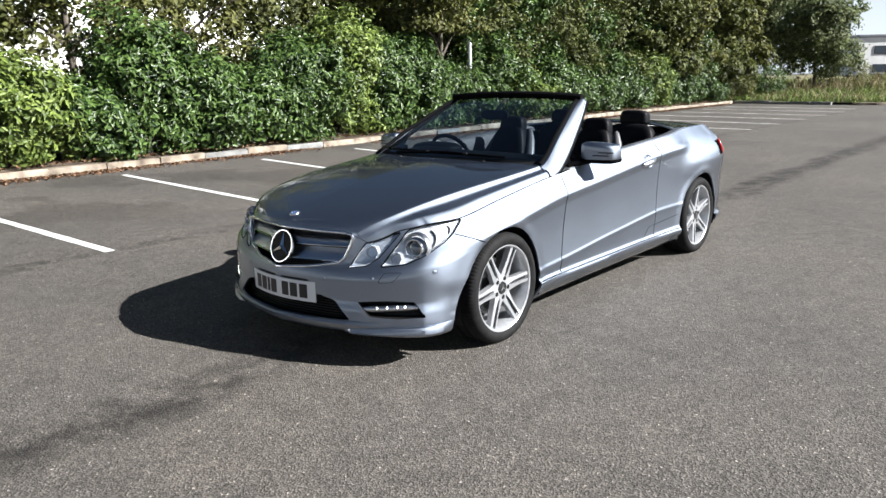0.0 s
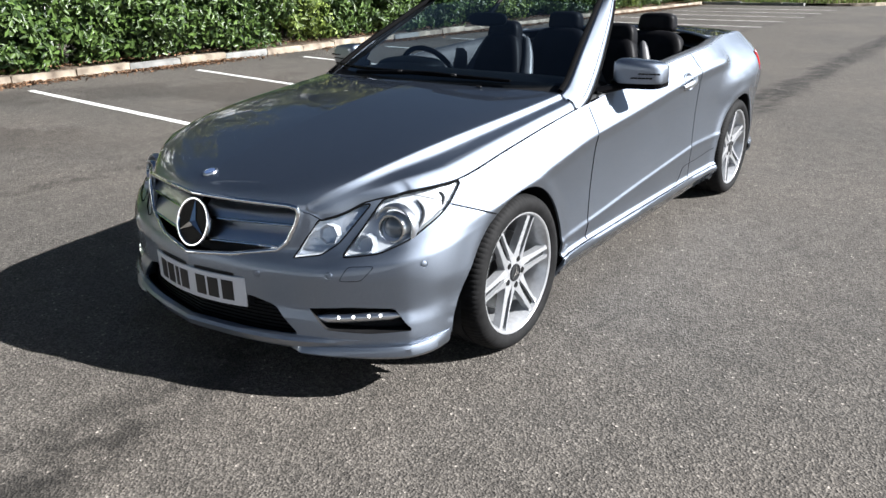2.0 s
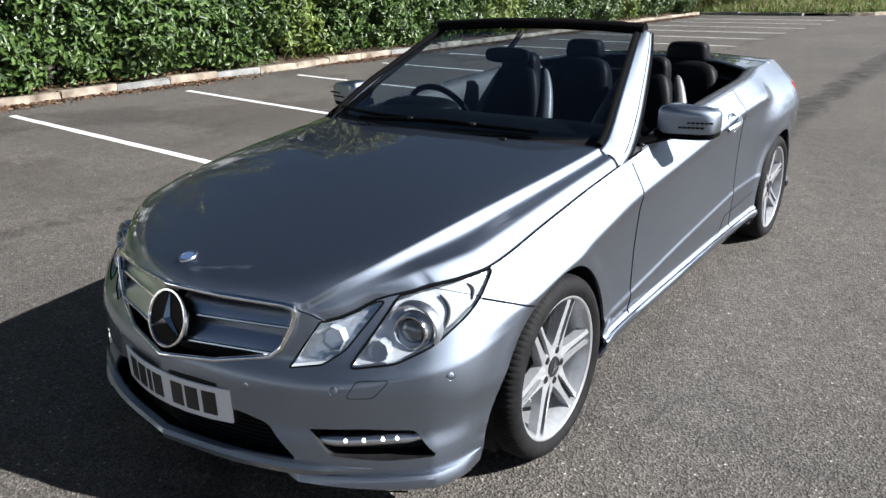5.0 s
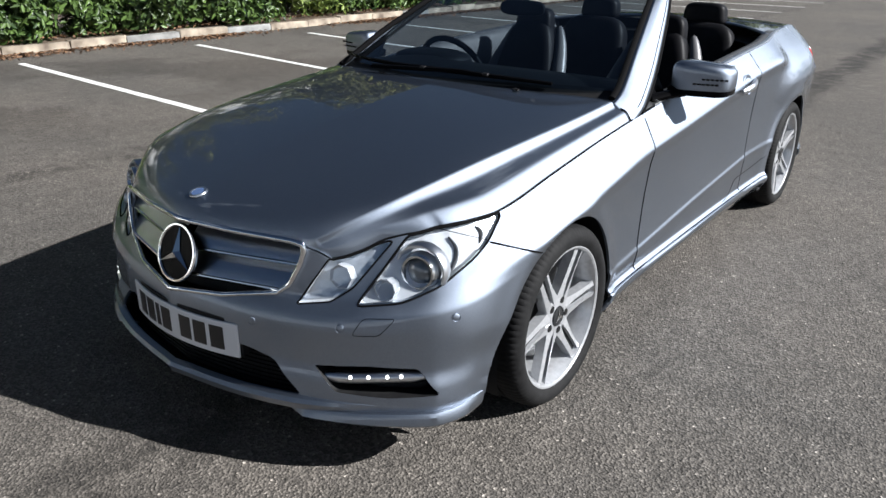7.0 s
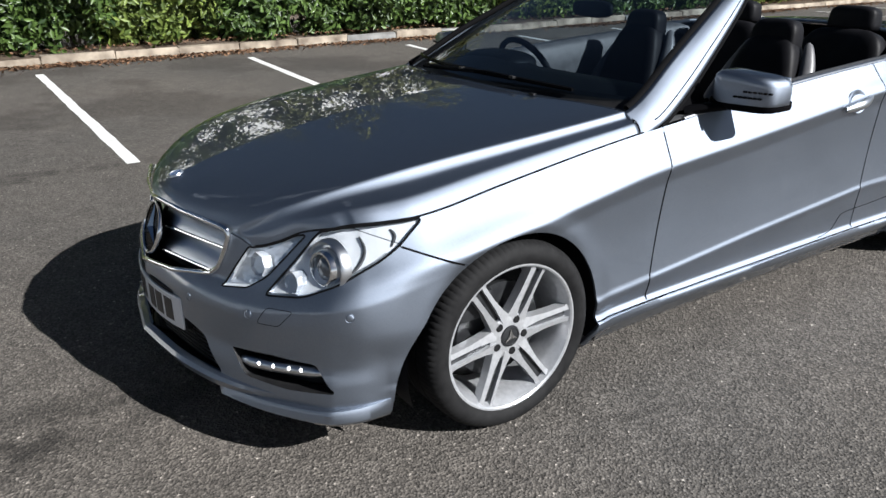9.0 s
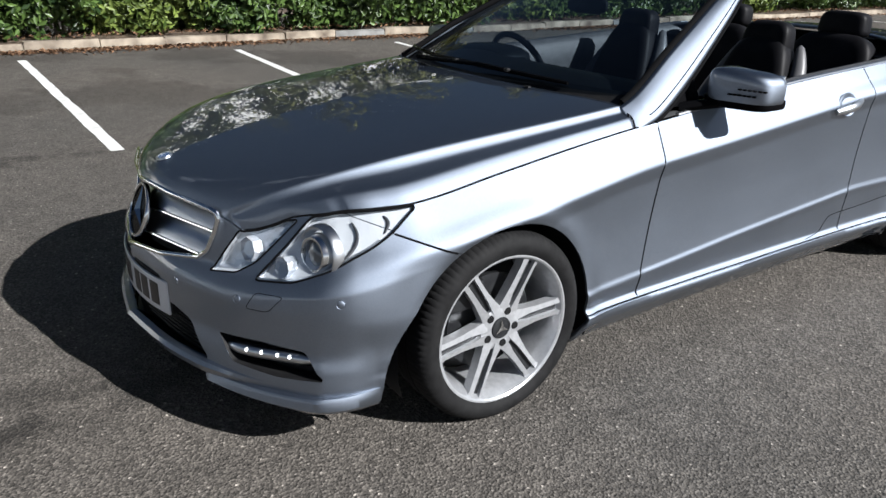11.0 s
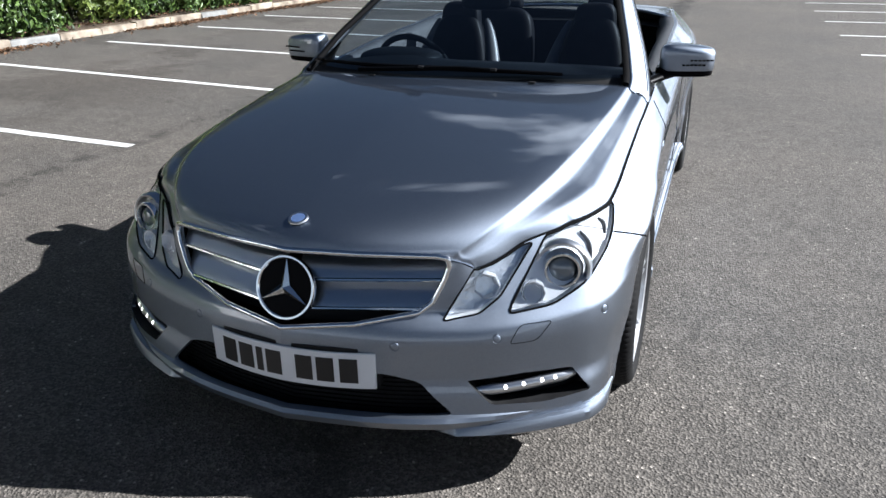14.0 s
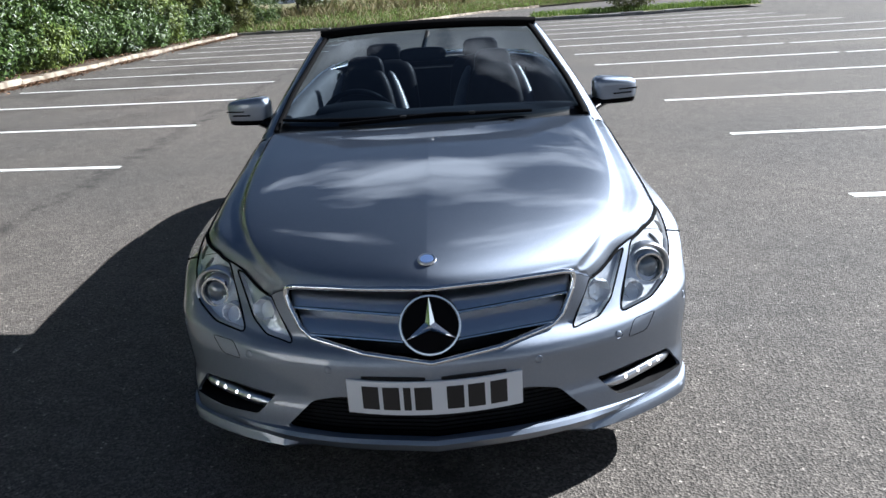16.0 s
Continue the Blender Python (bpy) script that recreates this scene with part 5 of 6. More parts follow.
def wheel(x, y, z, out, phase, label):
    turn = Matrix.Rotation(math.pi if out < 0 else 0, 4, "Z")
    base = Matrix.Translation((x, y, z)) @ turn @ Matrix.Rotation(phase, 4, "X")
    rim = mesh("wheel", *rim_mesh(), ALLOY, car, label, 30)
    rim.matrix_basis = base
    mesh("tyre", *tyre_mesh(), RUBBER, rim, "black road tyre with grooved tread", 28)
    part("spokes", spokes_bm(), ALLOY, rim, "six bright twin spokes", 35)
    part("spoke_groove", webs_bm(), ALLOY_DARK, rim)
    mesh("hub", *lathe([(0.0, 0.080), (0.030, 0.080), (0.034, 0.083), (0.062, 0.082), (0.070, 0.078), (0.074, 0.05)], 48), ALLOY, rim, "", 30)
    cap = mesh("centre_cap", *lathe([(0.0, 0.088), (0.026, 0.087), (0.027, 0.089), (0.032, 0.088), (0.034, 0.082)], 36), ALLOY_DARK, rim, "dark round wheel centre cap", 30)
    v, f = [], []
    for k in range(3):
        q = k * 2 * math.pi / 3
        d, e = Vector((0, math.cos(q), math.sin(q))), Vector((0, -math.sin(q), math.cos(q)))
        o = len(v)
        v += [Vector((0.0905, 0, 0)) + d * 0.027, Vector((0.0905, 0, 0)) + e * 0.007, Vector((0.0925, 0, 0)) - d * 0.003, Vector((0.0905, 0, 0)) - e * 0.007]
        f += [(o, o + 1, o + 2), (o, o + 2, o + 3)]
    mesh("cap_emblem", v, f, CHROME, cap, "", 5)
    for k in range(5):
        q = math.pi / 2 + k * 2 * math.pi / 5
        pv, pf = lathe([(0.0, 0.0845), (0.0115, 0.0845), (0.0125, 0.082)], 16)
        mesh("wheel_bolt", [(a, b + 0.053 * math.cos(q), c + 0.053 * math.sin(q)) for a, b, c in pv], pf, BLACK, rim, "", 30)
    mesh("brake_disc", *lathe([(0.05, 0.02), (0.150, 0.02), (0.150, 0.0), (0.05, 0.0)], 48), ALLOY_DARK, rim, "dull grey brake disc", 30)
    cal = box_bm((0.030, -0.11, 0.115), (0.06, 0.13, 0.085), 0.015)
    cal.transform(Matrix.Rotation(-phase * out, 4, "X"))
    part("brake_caliper", cal, ALLOY_DARK, rim, "grey brake caliper")
    mesh("inner_barrel", *lathe([(0.202, -0.09), (0.05, -0.07), (0.0, -0.07)], 36), BLACK, rim)
    for ob in [rim] + [c for c in rim.children_recursive if c.name.split(".")[0] != "tyre"]:
        ob.data.transform(Matrix.Diagonal((1, 1.075, 1.075, 1)))
    return rim


WX = 0.776
for wy, phase in ((0.0, radians(-25)), (2.76, radians(-8))):
    for side in (1, -1):
        wheel(WX * side, wy, 0.314, side, phase, "silver alloy wheel with six twin spokes")

# ---- windscreen and frame ----
def screen_point(u, f):
    """u from base to header, f from -1 to 1."""
    side = smooth_path([(0.725, 0.70, 0.955), (0.655, 0.985, 1.120), (0.560, 1.365, 1.312)], 24)
    e = side[int(round(u * 24))]
    mid = Vector((0, 0.52 + (1.335 - 0.52) * u, 0.955 + (1.342 - 0.955) * u + 0.012 * math.sin(math.pi * u)))
    return Vector((e.x * f, mid.y + (e.y - mid.y) * abs(f) ** 2.3, mid.z + (e.z - mid.z) * abs(f) ** 2.3))


frame_ob = new("windscreen_frame")
frame_ob.parent = car
v = [screen_point(i / 24, -1 + 2 * j / 32) for i in range(25) for j in range(33)]
part("windscreen", sheet_bm(v, grid_faces(25, 33, False), (0, -1, 1)), SCREEN_GLASS, frame_ob, "clear tinted windscreen glass", 60)
OUTER = [(0.806, 0.588, 0.868), (0.803, 0.645, 0.880), (0.795, 0.72, 0.905), (0.758, 0.88, 0.995), (0.700, 1.07, 1.110), (0.640, 1.25, 1.220), (0.590, 1.375, 1.300)]
INNER = [(0.722, 0.585, 0.932), (0.720, 0.640, 0.958), (0.706, 0.715, 0.998), (0.672, 0.86, 1.085), (0.628, 1.03, 1.170), (0.580, 1.22, 1.265), (0.545, 1.355, 1.322)]
for side in (1, -1):
    n = 40
    o, i_ = smooth_path(OUTER, n), smooth_path(INNER, n)
    v = []
    for k in range(n + 1):
        across = i_[k] - o[k]
        out = Vector((0.70, -0.35, 0.62)).normalized()
        for j in range(9):
            t = j / 8
            p = o[k] + across * t + out * (0.012 * math.sin(math.pi * t) * (1 - 0.35 * k / n) * min(1, k / 9))
            v.append(Vector((p.x * side, p.y, p.z)))
    solid(part("pillar", sheet_bm(v, grid_faces(n + 1, 9, side > 0), (side, -0.5, 1)), PAINT, frame_ob, "body-coloured windscreen pillar", 50), 0.03)
    seal = [Vector((p.x * side - 0.014 * side, p.y + 0.006, p.z - 0.004)) for p in i_[3:]]
    mesh("pillar_seal", *tube(seal, 0.017, 10, False, 0.8, (side * 0.75, -0.2, 0.6)), SEAM_BLACK, frame_ob)
    strip = [Vector((p.x * side - 0.004 * side, p.y + 0.012, p.z - 0.002)) for p in o[10:]]
    mesh("pillar_strip", *tube(strip, 0.008, 8), SEAM_BLACK, frame_ob)
    # black line drawn for the shade in the pillar's gap
    gap = []
    for k in range(9, n + 1):
        p = o[k] + (i_[k] - o[k]) * 0.22 + Vector((0.70, -0.35, 0.62)).normalized() * (0.012 * math.sin(math.pi * 0.22) * (1 - 0.35 * k / n))
        gap.append(Vector((p.x * side, p.y, p.z)))
    mesh("pillar_gap", *tube(gap, 0.0022, 6), SEAM_BLACK, frame_ob)
header = [Vector((0.565 * k / 12, 1.360 - 0.030 * (1 - (k / 12) ** 2), 1.322 + 0.022 * (1 - (k / 12) ** 2))) for k in range(-12, 13)]
mesh("header_rail", *tube(header, 0.040, 14, False, 0.62, (0, 0.25, 1)), SEAM_BLACK, frame_ob, "black windscreen header rail", 40)

# scuttle: black panel between bonnet and glass, wipers
v = []
for i in range(5):
    for j in range(33):
        f = -1 + 2 * j / 32
        a = bonnet_point(1.0, abs(f) * 0.985)
        a = Vector((math.copysign(a.x, f), a.y, a.z - 0.006))
        b = screen_point(0.04, f)
        p = a.lerp(b, i / 4)
        p.z -= 0.022 * math.sin(math.pi * i / 4)
        v.append(p)
mesh("scuttle", v, grid_faces(5, 33, False), BLACK, car, "black scuttle panel below the windscreen", 40)


def wiper(points, label):
    path = smooth_path(points, 24)
    w = mesh("wiper", *tube(path, lambda u: 0.011 - 0.004 * u, 8), GLOSS_BLACK, car, label)
    return w


wiper([(-0.115, 0.52, 0.988), (-0.30, 0.54, 0.985), (-0.55, 0.60, 0.985), (-0.68, 0.66, 0.985)], "black wiper blade resting at the base of the screen")
wiper([(-0.40, 0.50, 0.972), (-0.11, 0.50, 0.986), (0.05, 0.515, 0.992), (0.19, 0.53, 0.985)], "black wiper arm at the base of the screen")
wiper([(-0.10, 0.515, 0.988), (0.22, 0.545, 0.982), (0.46, 0.59, 0.972)], "black wiper blade resting at the base of the screen")
for x, y, z in ((-0.115, 0.50, 0.992), (0.19, 0.525, 0.990)):
    part("wiper_joint", box_bm((x, y, z), (0.026, 0.018, 0.012), 0.004), BLACK, car)
for x in (-0.33, 0.36):
    p = bonnet_point(0.985, abs(x) / 0.78)
    part("washer_jet", box_bm((x, p.y, p.z + 0.006), (0.026, 0.014, 0.007), 0.002), BLACK, car)

# ---- mirrors, handles, belt trim ----
def blob_bm(centre, radii, power, nu=28, nv=18, shear=0.0):
    """Superellipsoid."""
    bm = bmesh.new()
    c = lambda w: math.copysign(abs(math.cos(w)) ** power, math.cos(w))
    s = lambda w: math.copysign(abs(math.sin(w)) ** power, math.sin(w))
    rows = []
    for i in range(nv + 1):
        a = -math.pi / 2 + math.pi * i / nv
        rows.append([bm.verts.new((centre[0] + radii[0] * c(a) * c(2 * math.pi * j / nu), centre[1] + radii[1] * c(a) * s(2 * math.pi * j / nu), centre[2] + radii[2] * s(a))) for j in range(nu)])
    for i in range(nv):
        for j in range(nu):
            bm.faces.new((rows[i][j], rows[i][(j + 1) % nu], rows[i + 1][(j + 1) % nu], rows[i + 1][j]))
    bmesh.ops.remove_doubles(bm, verts=bm.verts[:], dist=1e-6)
    return bm


for side in (1, -1):
    shell = blob_bm((0.915, 0.985, 0.996), (0.112, 0.078, 0.068), 0.42)
    for v in shell.verts:
        out = (v.co.x - 0.80) / 0.22
        v.co.z -= 0.020 * max(0, out) ** 1.5 * max(0, (v.co.z - 0.96) / 0.1)
        v.co.y += 0.045 * max(0, out) ** 1.6
        if v.co.y > 1.0 + 0.045 * max(0, out) ** 1.6:
            v.co.y = 1.0 + 0.045 * max(0, out) ** 1.6 + 0.25 * (v.co.y - 1.0 - 0.045 * max(0, out) ** 1.6)
    cut(shell, (0, 0, 0.951), (0, 0, 1), False)
    base = blob_bm((0.905, 0.985, 0.945), (0.116, 0.074, 0.022), 0.4)
    for v in base.verts:
        out = (v.co.x - 0.80) / 0.22
        v.co.y += 0.045 * max(0, out) ** 1.6
    arm = tube([Vector((0.765, 0.83, 0.915)), Vector((0.80, 0.88, 0.925)), Vector((0.86, 0.95, 0.938))], 0.026, 10, False, 0.7)
    gbm = box_bm((0.918, 1.035, 0.992), (0.17, 0.006, 0.095), 0.002)
    for v in gbm.verts:
        v.co.y += 0.045 * max(0, (v.co.x - 0.80) / 0.22) ** 1.6
    if side < 0:
        shell2, base2, gbm2 = mirrored(shell), mirrored(base), mirrored(gbm)
        shell.free(), base.free(), gbm.free()
        shell, base, gbm = shell2, base2, gbm2
        arm = ([Vector((-p.x, p.y, p.z)) for p in arm[0]], [tuple(reversed(q)) for q in arm[1]])
    mir = part("door_mirror", shell, PAINT, car, "body-coloured door mirror with a black base", 50)
    part("mirror_base", base, GLOSS_BLACK, mir, "glossy black mirror base", 50)
    mesh("mirror_arm", *arm, GLOSS_BLACK, mir)
    part("mirror_glass", gbm, CHROME, mir, "mirror glass")
    for k, (za, xa) in enumerate(((0.996, 0.935), (0.977, 0.905))):
        for j in range(6):
            x = xa + 0.016 * j
            bm = box_bm((x * side, 0.9085 + 0.045 * max(0, (x - 0.80) / 0.22) ** 1.6 - 0.004 * (k), za), (0.012, 0.010, 0.006), 0.001)
            part("indicator_slot", bm, SEAM_BLACK, mir)
    tri = [(0.770 * side, 0.78, 0.915), (0.776 * side, 0.93, 0.925), (0.712 * side, 0.945, 1.030)]
    ob = mesh("mirror_sail", [Vector(p) for p in tri], [(0, 1, 2)], GLOSS_BLACK, car, "", 0)
    solid(ob, 0.02, 0)
    # handle with its bowl
    hp = skin(s_at(1.79), 0.858)
    bowl = disc_bm(Vector((0, 0, 0)), (side, 0, 0.22), [(0.0, -0.010), (0.026, -0.006), (0.040, 0.001), (0.046, 0.002), (0.050, -0.003)], 32)
    bowl.transform(Matrix.Translation((hp.x * side, hp.y, hp.z)) @ Matrix.Diagonal((1, 1.35, 1.0, 1)))
    part("handle_bowl", bowl, PAINT, car)
    grip = [Vector(((skin(s_at(1.70 + 0.185 * k / 10), 0.850).x + 0.008 + 0.018 * math.sin(math.pi * k / 10)) * side, 1.70 + 0.185 * k / 10, 0.836 + 0.032 * k / 10)) for k in range(11)]
    mesh("door_handle", *tube(grip, lambda u: 0.009 + 0.006 * math.sin(math.pi * u), 10, False, 1.3), SATIN, car, "bright satin door handle")
    belt = [Vector((p.x * side, p.y, p.z + 0.004)) for p in (top_edge(s_at(0.80 + 1.95 * k / 60), -0.010) for k in range(61))]
    mesh("belt_trim", *tube(belt, 0.011, 8, False, 0.7), SATIN, car, "bright trim strip along the belt line")
    # creases drawn as thin seams, black in place of their shade: scuttle seam, sill seam
    seam = [bonnet_point(1.0, 0.90 + 0.10 * k / 6) for k in range(7)]
    mesh("scuttle_seam", *tube([Vector((p.x * side, p.y + 0.004, p.z + 0.002)) for p in seam], 0.0026, 6), SEAM_BLACK, car)

# ---- inside ----
inside = new("cabin")
inside.parent = car
for side in (1, -1):
    rows = []
    for k in range(31):
        y = 0.72 + 1.95 * k / 30
        e = top_edge(s_at(y))
        z = e.z
        rows += [((e.x - a) * side, y, max(0.3, z - d)) for a, d in ((0.006, -0.006), (0.030, -0.012), (0.060, -0.006), (0.085, 0.02), (0.100, 0.12), (0.085, 0.22), (0.10, 0.40), (0.13, 0.62))]
    trim = mesh("door_trim", rows, grid_faces(31, 8, side < 0), TRIM_GREY, inside, "grey inner door trim", 40)
    rest = box_bm((0.70 * side, 1.45, 0.70), (0.09, 0.60, 0.06), 0.02)
    part("armrest", rest, LEATHER, inside)
    pull = [Vector((0.712 * side, 1.20 + 0.16 * k / 8, 0.86 + 0.03 * math.sin(math.pi * k / 8))) for k in range(9)]
    mesh("inner_handle", *tube(pull, 0.012, 8), SATIN, inside, "bright inner door handle")
floor_bm = box_bm((0, 1.75, 0.27), (1.5, 2.3, 0.06))
part("cabin_floor", floor_bm, BLACK, inside)
dash = []
prof = [(0.52, 0.93), (0.62, 0.962), (0.78, 0.975), (0.92, 0.965), (0.985, 0.935), (1.00, 0.88), (0.97, 0.78), (0.99, 0.66), (0.93, 0.45)]
n = 48
for i in range(n + 1):
    x = -0.72 + 1.44 * i / n
    hood = 0.050 * math.exp(-(((x + 0.37) / 0.17) ** 4))
    for y, z in prof:
        lift = hood * math.exp(-(((y - 0.90) / 0.13) ** 2))
        dash.append((x, y + 0.10 * (abs(x) / 0.72) ** 3, z + lift - 0.03 * (abs(x) / 0.72) ** 4))
mesh("dashboard", dash, grid_faces(n + 1, len(prof), False), BLACK, inside, "black soft-touch dashboard", 40)
part("instrument_hood", blob_bm((-0.37, 0.90, 0.955), (0.20, 0.12, 0.060), 0.7), BLACK, inside, "rounded instrument hood")
part("centre_console", box_bm((0, 1.30, 0.55), (0.24, 0.9, 0.30), 0.04, None, 3), BLACK, inside)
sw = [Vector((-0.375 + 0.185 * math.cos(q), 1.075 - 0.42 * 0.185 * math.sin(q), 0.885 + 0.91 * 0.185 * math.sin(q))) for q in np.linspace(0, 2 * math.pi, 49)[:-1]]
wheel_ob = mesh("steering_wheel", *tube(sw, 0.015, 10, True), LEATHER, inside, "black leather steering wheel")
part("wheel_boss", blob_bm((-0.375, 1.07, 0.885), (0.075, 0.035, 0.06), 0.8), BLACK, wheel_ob)
for q in (0.1, math.pi - 0.1, -math.pi / 2):
    a = Vector((-0.375, 1.075, 0.885))
    b = a + Vector((0.18 * math.cos(q), -0.42 * 0.18 * math.sin(q), 0.91 * 0.18 * math.sin(q)))
    mesh("wheel_spoke", *tube([a, b], 0.014, 8, False, 0.6), SATIN, wheel_ob)
part("rear_view_mirror", blob_bm((-0.03, 1.15, 1.205), (0.12, 0.018, 0.036), 0.6), BLACK, frame_ob, "black rear-view mirror")
mesh("mirror_stalk", *tube([Vector((-0.03, 1.16, 1.225)), Vector((0, 1.24, 1.31))], 0.012, 8), BLACK, frame_ob)


def cushion(centre, size, power, tilt=0.0, taper=0.0, bow=0.0, nu=32, nv=22):
    bm = blob_bm((0, 0, 0), (size[0] / 2, size[1] / 2, size[2] / 2), power, nu, nv)
    for v in bm.verts:
        u = v.co.z / size[2] + 0.5
        v.co.x *= 1 - taper * u
        v.co.y += bow * (abs(v.co.x) / (size[0] / 2)) ** 2
    bm.transform(Matrix.Translation(centre) @ Matrix.Rotation(tilt, 4, "X"))
    return bm


def front_seat(x):
    seat = part("front_seat", cushion((x, 1.50, 0.50), (0.52, 0.54, 0.20), 0.5), LEATHER, inside, "black leather sports seat with grey sides")
    part("backrest", cushion((x, 1.86, 0.76), (0.50, 0.17, 0.66), 0.5, -0.28, 0.46, -0.03), LEATHER, seat)
    part("headrest", cushion((x, 1.95, 1.040), (0.25, 0.12, 0.22), 0.5, -0.12, 0.14, -0.02), LEATHER, seat, "black leather headrest")
    for sd in (1, -1):
        b = smooth_path([(x + 0.235 * sd, 1.75, 0.60), (x + 0.225 * sd, 1.83, 0.78), (x + 0.185 * sd, 1.92, 0.94), (x + 0.145 * sd, 1.97, 1.05)], 18)
        mesh("side_bolster", *tube(b, lambda u: 0.006 + 0.042 * math.sqrt(max(0, 1 - u ** 3)) * (1 - 0.35 * u), 12, False, 0.8), LEATHER_SIDE, seat, "grey leather side bolster")
    return seat


front_seat(0.370)
front_seat(-0.413)
for x in (0.33, -0.35):
    rear = part("rear_seat", cushion((x, 2.30, 0.52), (0.50, 0.50, 0.18), 0.5), LEATHER, inside, "black leather rear seat")
    part("backrest", cushion((x, 2.55, 0.78), (0.50, 0.16, 0.58), 0.45, -0.25, 0.15), LEATHER, rear)
    part("headrest", cushion((x, 2.66, 1.110), (0.26, 0.12, 0.13), 0.5, -0.1, 0.1), LEATHER, rear, "black rear headrest")
# rear deck, boot lid
def deck_bm(y0, y1, lift, front_bow, drop=0.0, inset=0.006, nu=26, nv=24):
    bm = bmesh.new()
    rows = []
    for i in range(nu + 1):
        row = []
        for j in range(-nv, nv + 1):
            f = j / nv
            yf = y0 - front_bow * abs(f) ** 3.0
            y = yf + (y1 - yf) * i / nu
            e = top_edge(s_at(min(y, 3.55)) if y < 3.2 else s_at(3.2) + (y - 3.2) * 1.25, -inset)
            row.append(bm.verts.new((e.x * f, y, e.z + lift * (1 - f * f) - drop)))
        rows.append(row)
    for i in range(nu):
        for j in range(2 * nv):
            bm.faces.new((rows[i][j], rows[i][j + 1], rows[i + 1][j + 1], rows[i + 1][j]))
    return bm


solid(part("boot_lid", facing(deck_bm(3.02, 3.68, 0.035, 0.0), (0, 0, 1)), PAINT, car, "body-coloured boot lid", 60), 0.01)
solid(part("roof_cover", facing(deck_bm(2.86, 3.012, 0.035, 0.36), (0, 0, 1)), PAINT, car, "body-coloured cover of the folded roof", 60), 0.01)
wrap = []
for k in range(-30, 31):
    f = k / 30
    y = 2.86 - 0.36 * abs(f) ** 3
    e = top_edge(s_at(y), -0.006)
    wrap.append(Vector((e.x * f, y, e.z + 0.035 * (1 - f * f) + 0.003)))
mesh("cockpit_trim", *tube(wrap, 0.010, 8, False, 0.7), SATIN, car, "bright trim strip round the rear of the cockpit")
part("rear_shelf", deck_bm(2.72, 2.90, 0.0, 0.25, 0.05, 0.08), BLACK, inside, "", 60)
mesh("rear_bulkhead", [(-0.72, 2.72, 0.3), (0.72, 2.72, 0.3), (0.72, 2.72, 0.98), (-0.72, 2.72, 0.98)], [(0, 1, 2, 3)], BLACK, inside, "", 0)

# ---- grass bank, island, lamp post, buildings ----
def bank_front(x):
    return float(np.interp(x, [-60, -9.6, -6.5, -4.3, -2.6, -0.5, 2.0, 6.0, 14.0], [33.4, 33.4, 32.75, 32.45, 33.35, 37.1, 42.2, 46.2, 52.0]))


verts = []
xs, n = np.linspace(-60, 14, 75), 30
for x in xs:
    y0 = bank_front(x)
    for j in range(n + 1):
        u = (j / n) ** 1.6
        y = y0 + u * (95 - y0)
        z = 0.10 + 0.9 * min(1, (y - y0) / 9) ** 1.2 * (0.75 + 0.5 * noise.noise(Vector((x * 0.2, y * 0.2, 3)))) + 0.10 * noise.noise(Vector((x * 0.9, y * 0.9, 8))) * min(1, (y - y0) / 1.0)
        verts.append((x, y, z))
bank = mesh("grass_bank", verts, grid_faces(len(xs), n + 1, True), GRASS_GROUND, None, "rough grassy bank with dry tufts beyond the car park", 60)
tagged(bank, "", "grass bank", "", "structure")


def tufts(name, count, place, height, width, mat, label, seed):
    """Upright blades, bent at the top."""
    r = np.random.default_rng(seed)
    p = np.array([place(r) for _ in range(count)])
    q = r.uniform(0, 2 * np.pi, count)
    side = np.stack([np.cos(q), np.sin(q), np.zeros(count)], 1)
    h = (height * r.uniform(0.4, 1.2, count))[:, None]
    lean = r.normal(0, 0.28, (count, 3)) * h
    lean[:, 2] = 0
    up = np.array((0, 0, 1.0))
    v = np.stack([p - side * width, p + side * width, p + up * h * 0.6 + lean * 0.35 + side * width * 0.7, p + up * h + lean], 1).reshape(-1, 3)
    k = np.arange(count) * 4
    f = np.stack([np.stack([k, k + 1, k + 2], 1), np.stack([k, k + 2, k + 3], 1)], 1).reshape(-1, 3)
    ob = tri_object(name, v, f, mat, None, label)
    return tagged(ob, "", "grass", "", "stuff")


def on_bank(x, y):
    y0 = bank_front(x)
    return 0.08 + 0.9 * min(1, max(0, (y - y0)) / 9) ** 1.2 * (0.75 + 0.5 * noise.noise(Vector((x * 0.2, y * 0.2, 3))))


def bank_place(r):
    x = r.uniform(-16, 12)
    y = bank_front(x) + 0.15 + 16 * r.random() ** 1.6
    return (x, y, on_bank(x, y))


def reed_place(r):
    x = r.uniform(-9.5, 13)
    y = bank_front(x) + 5.5 + 3.5 * r.random()
    return (x, y, on_bank(x, y))


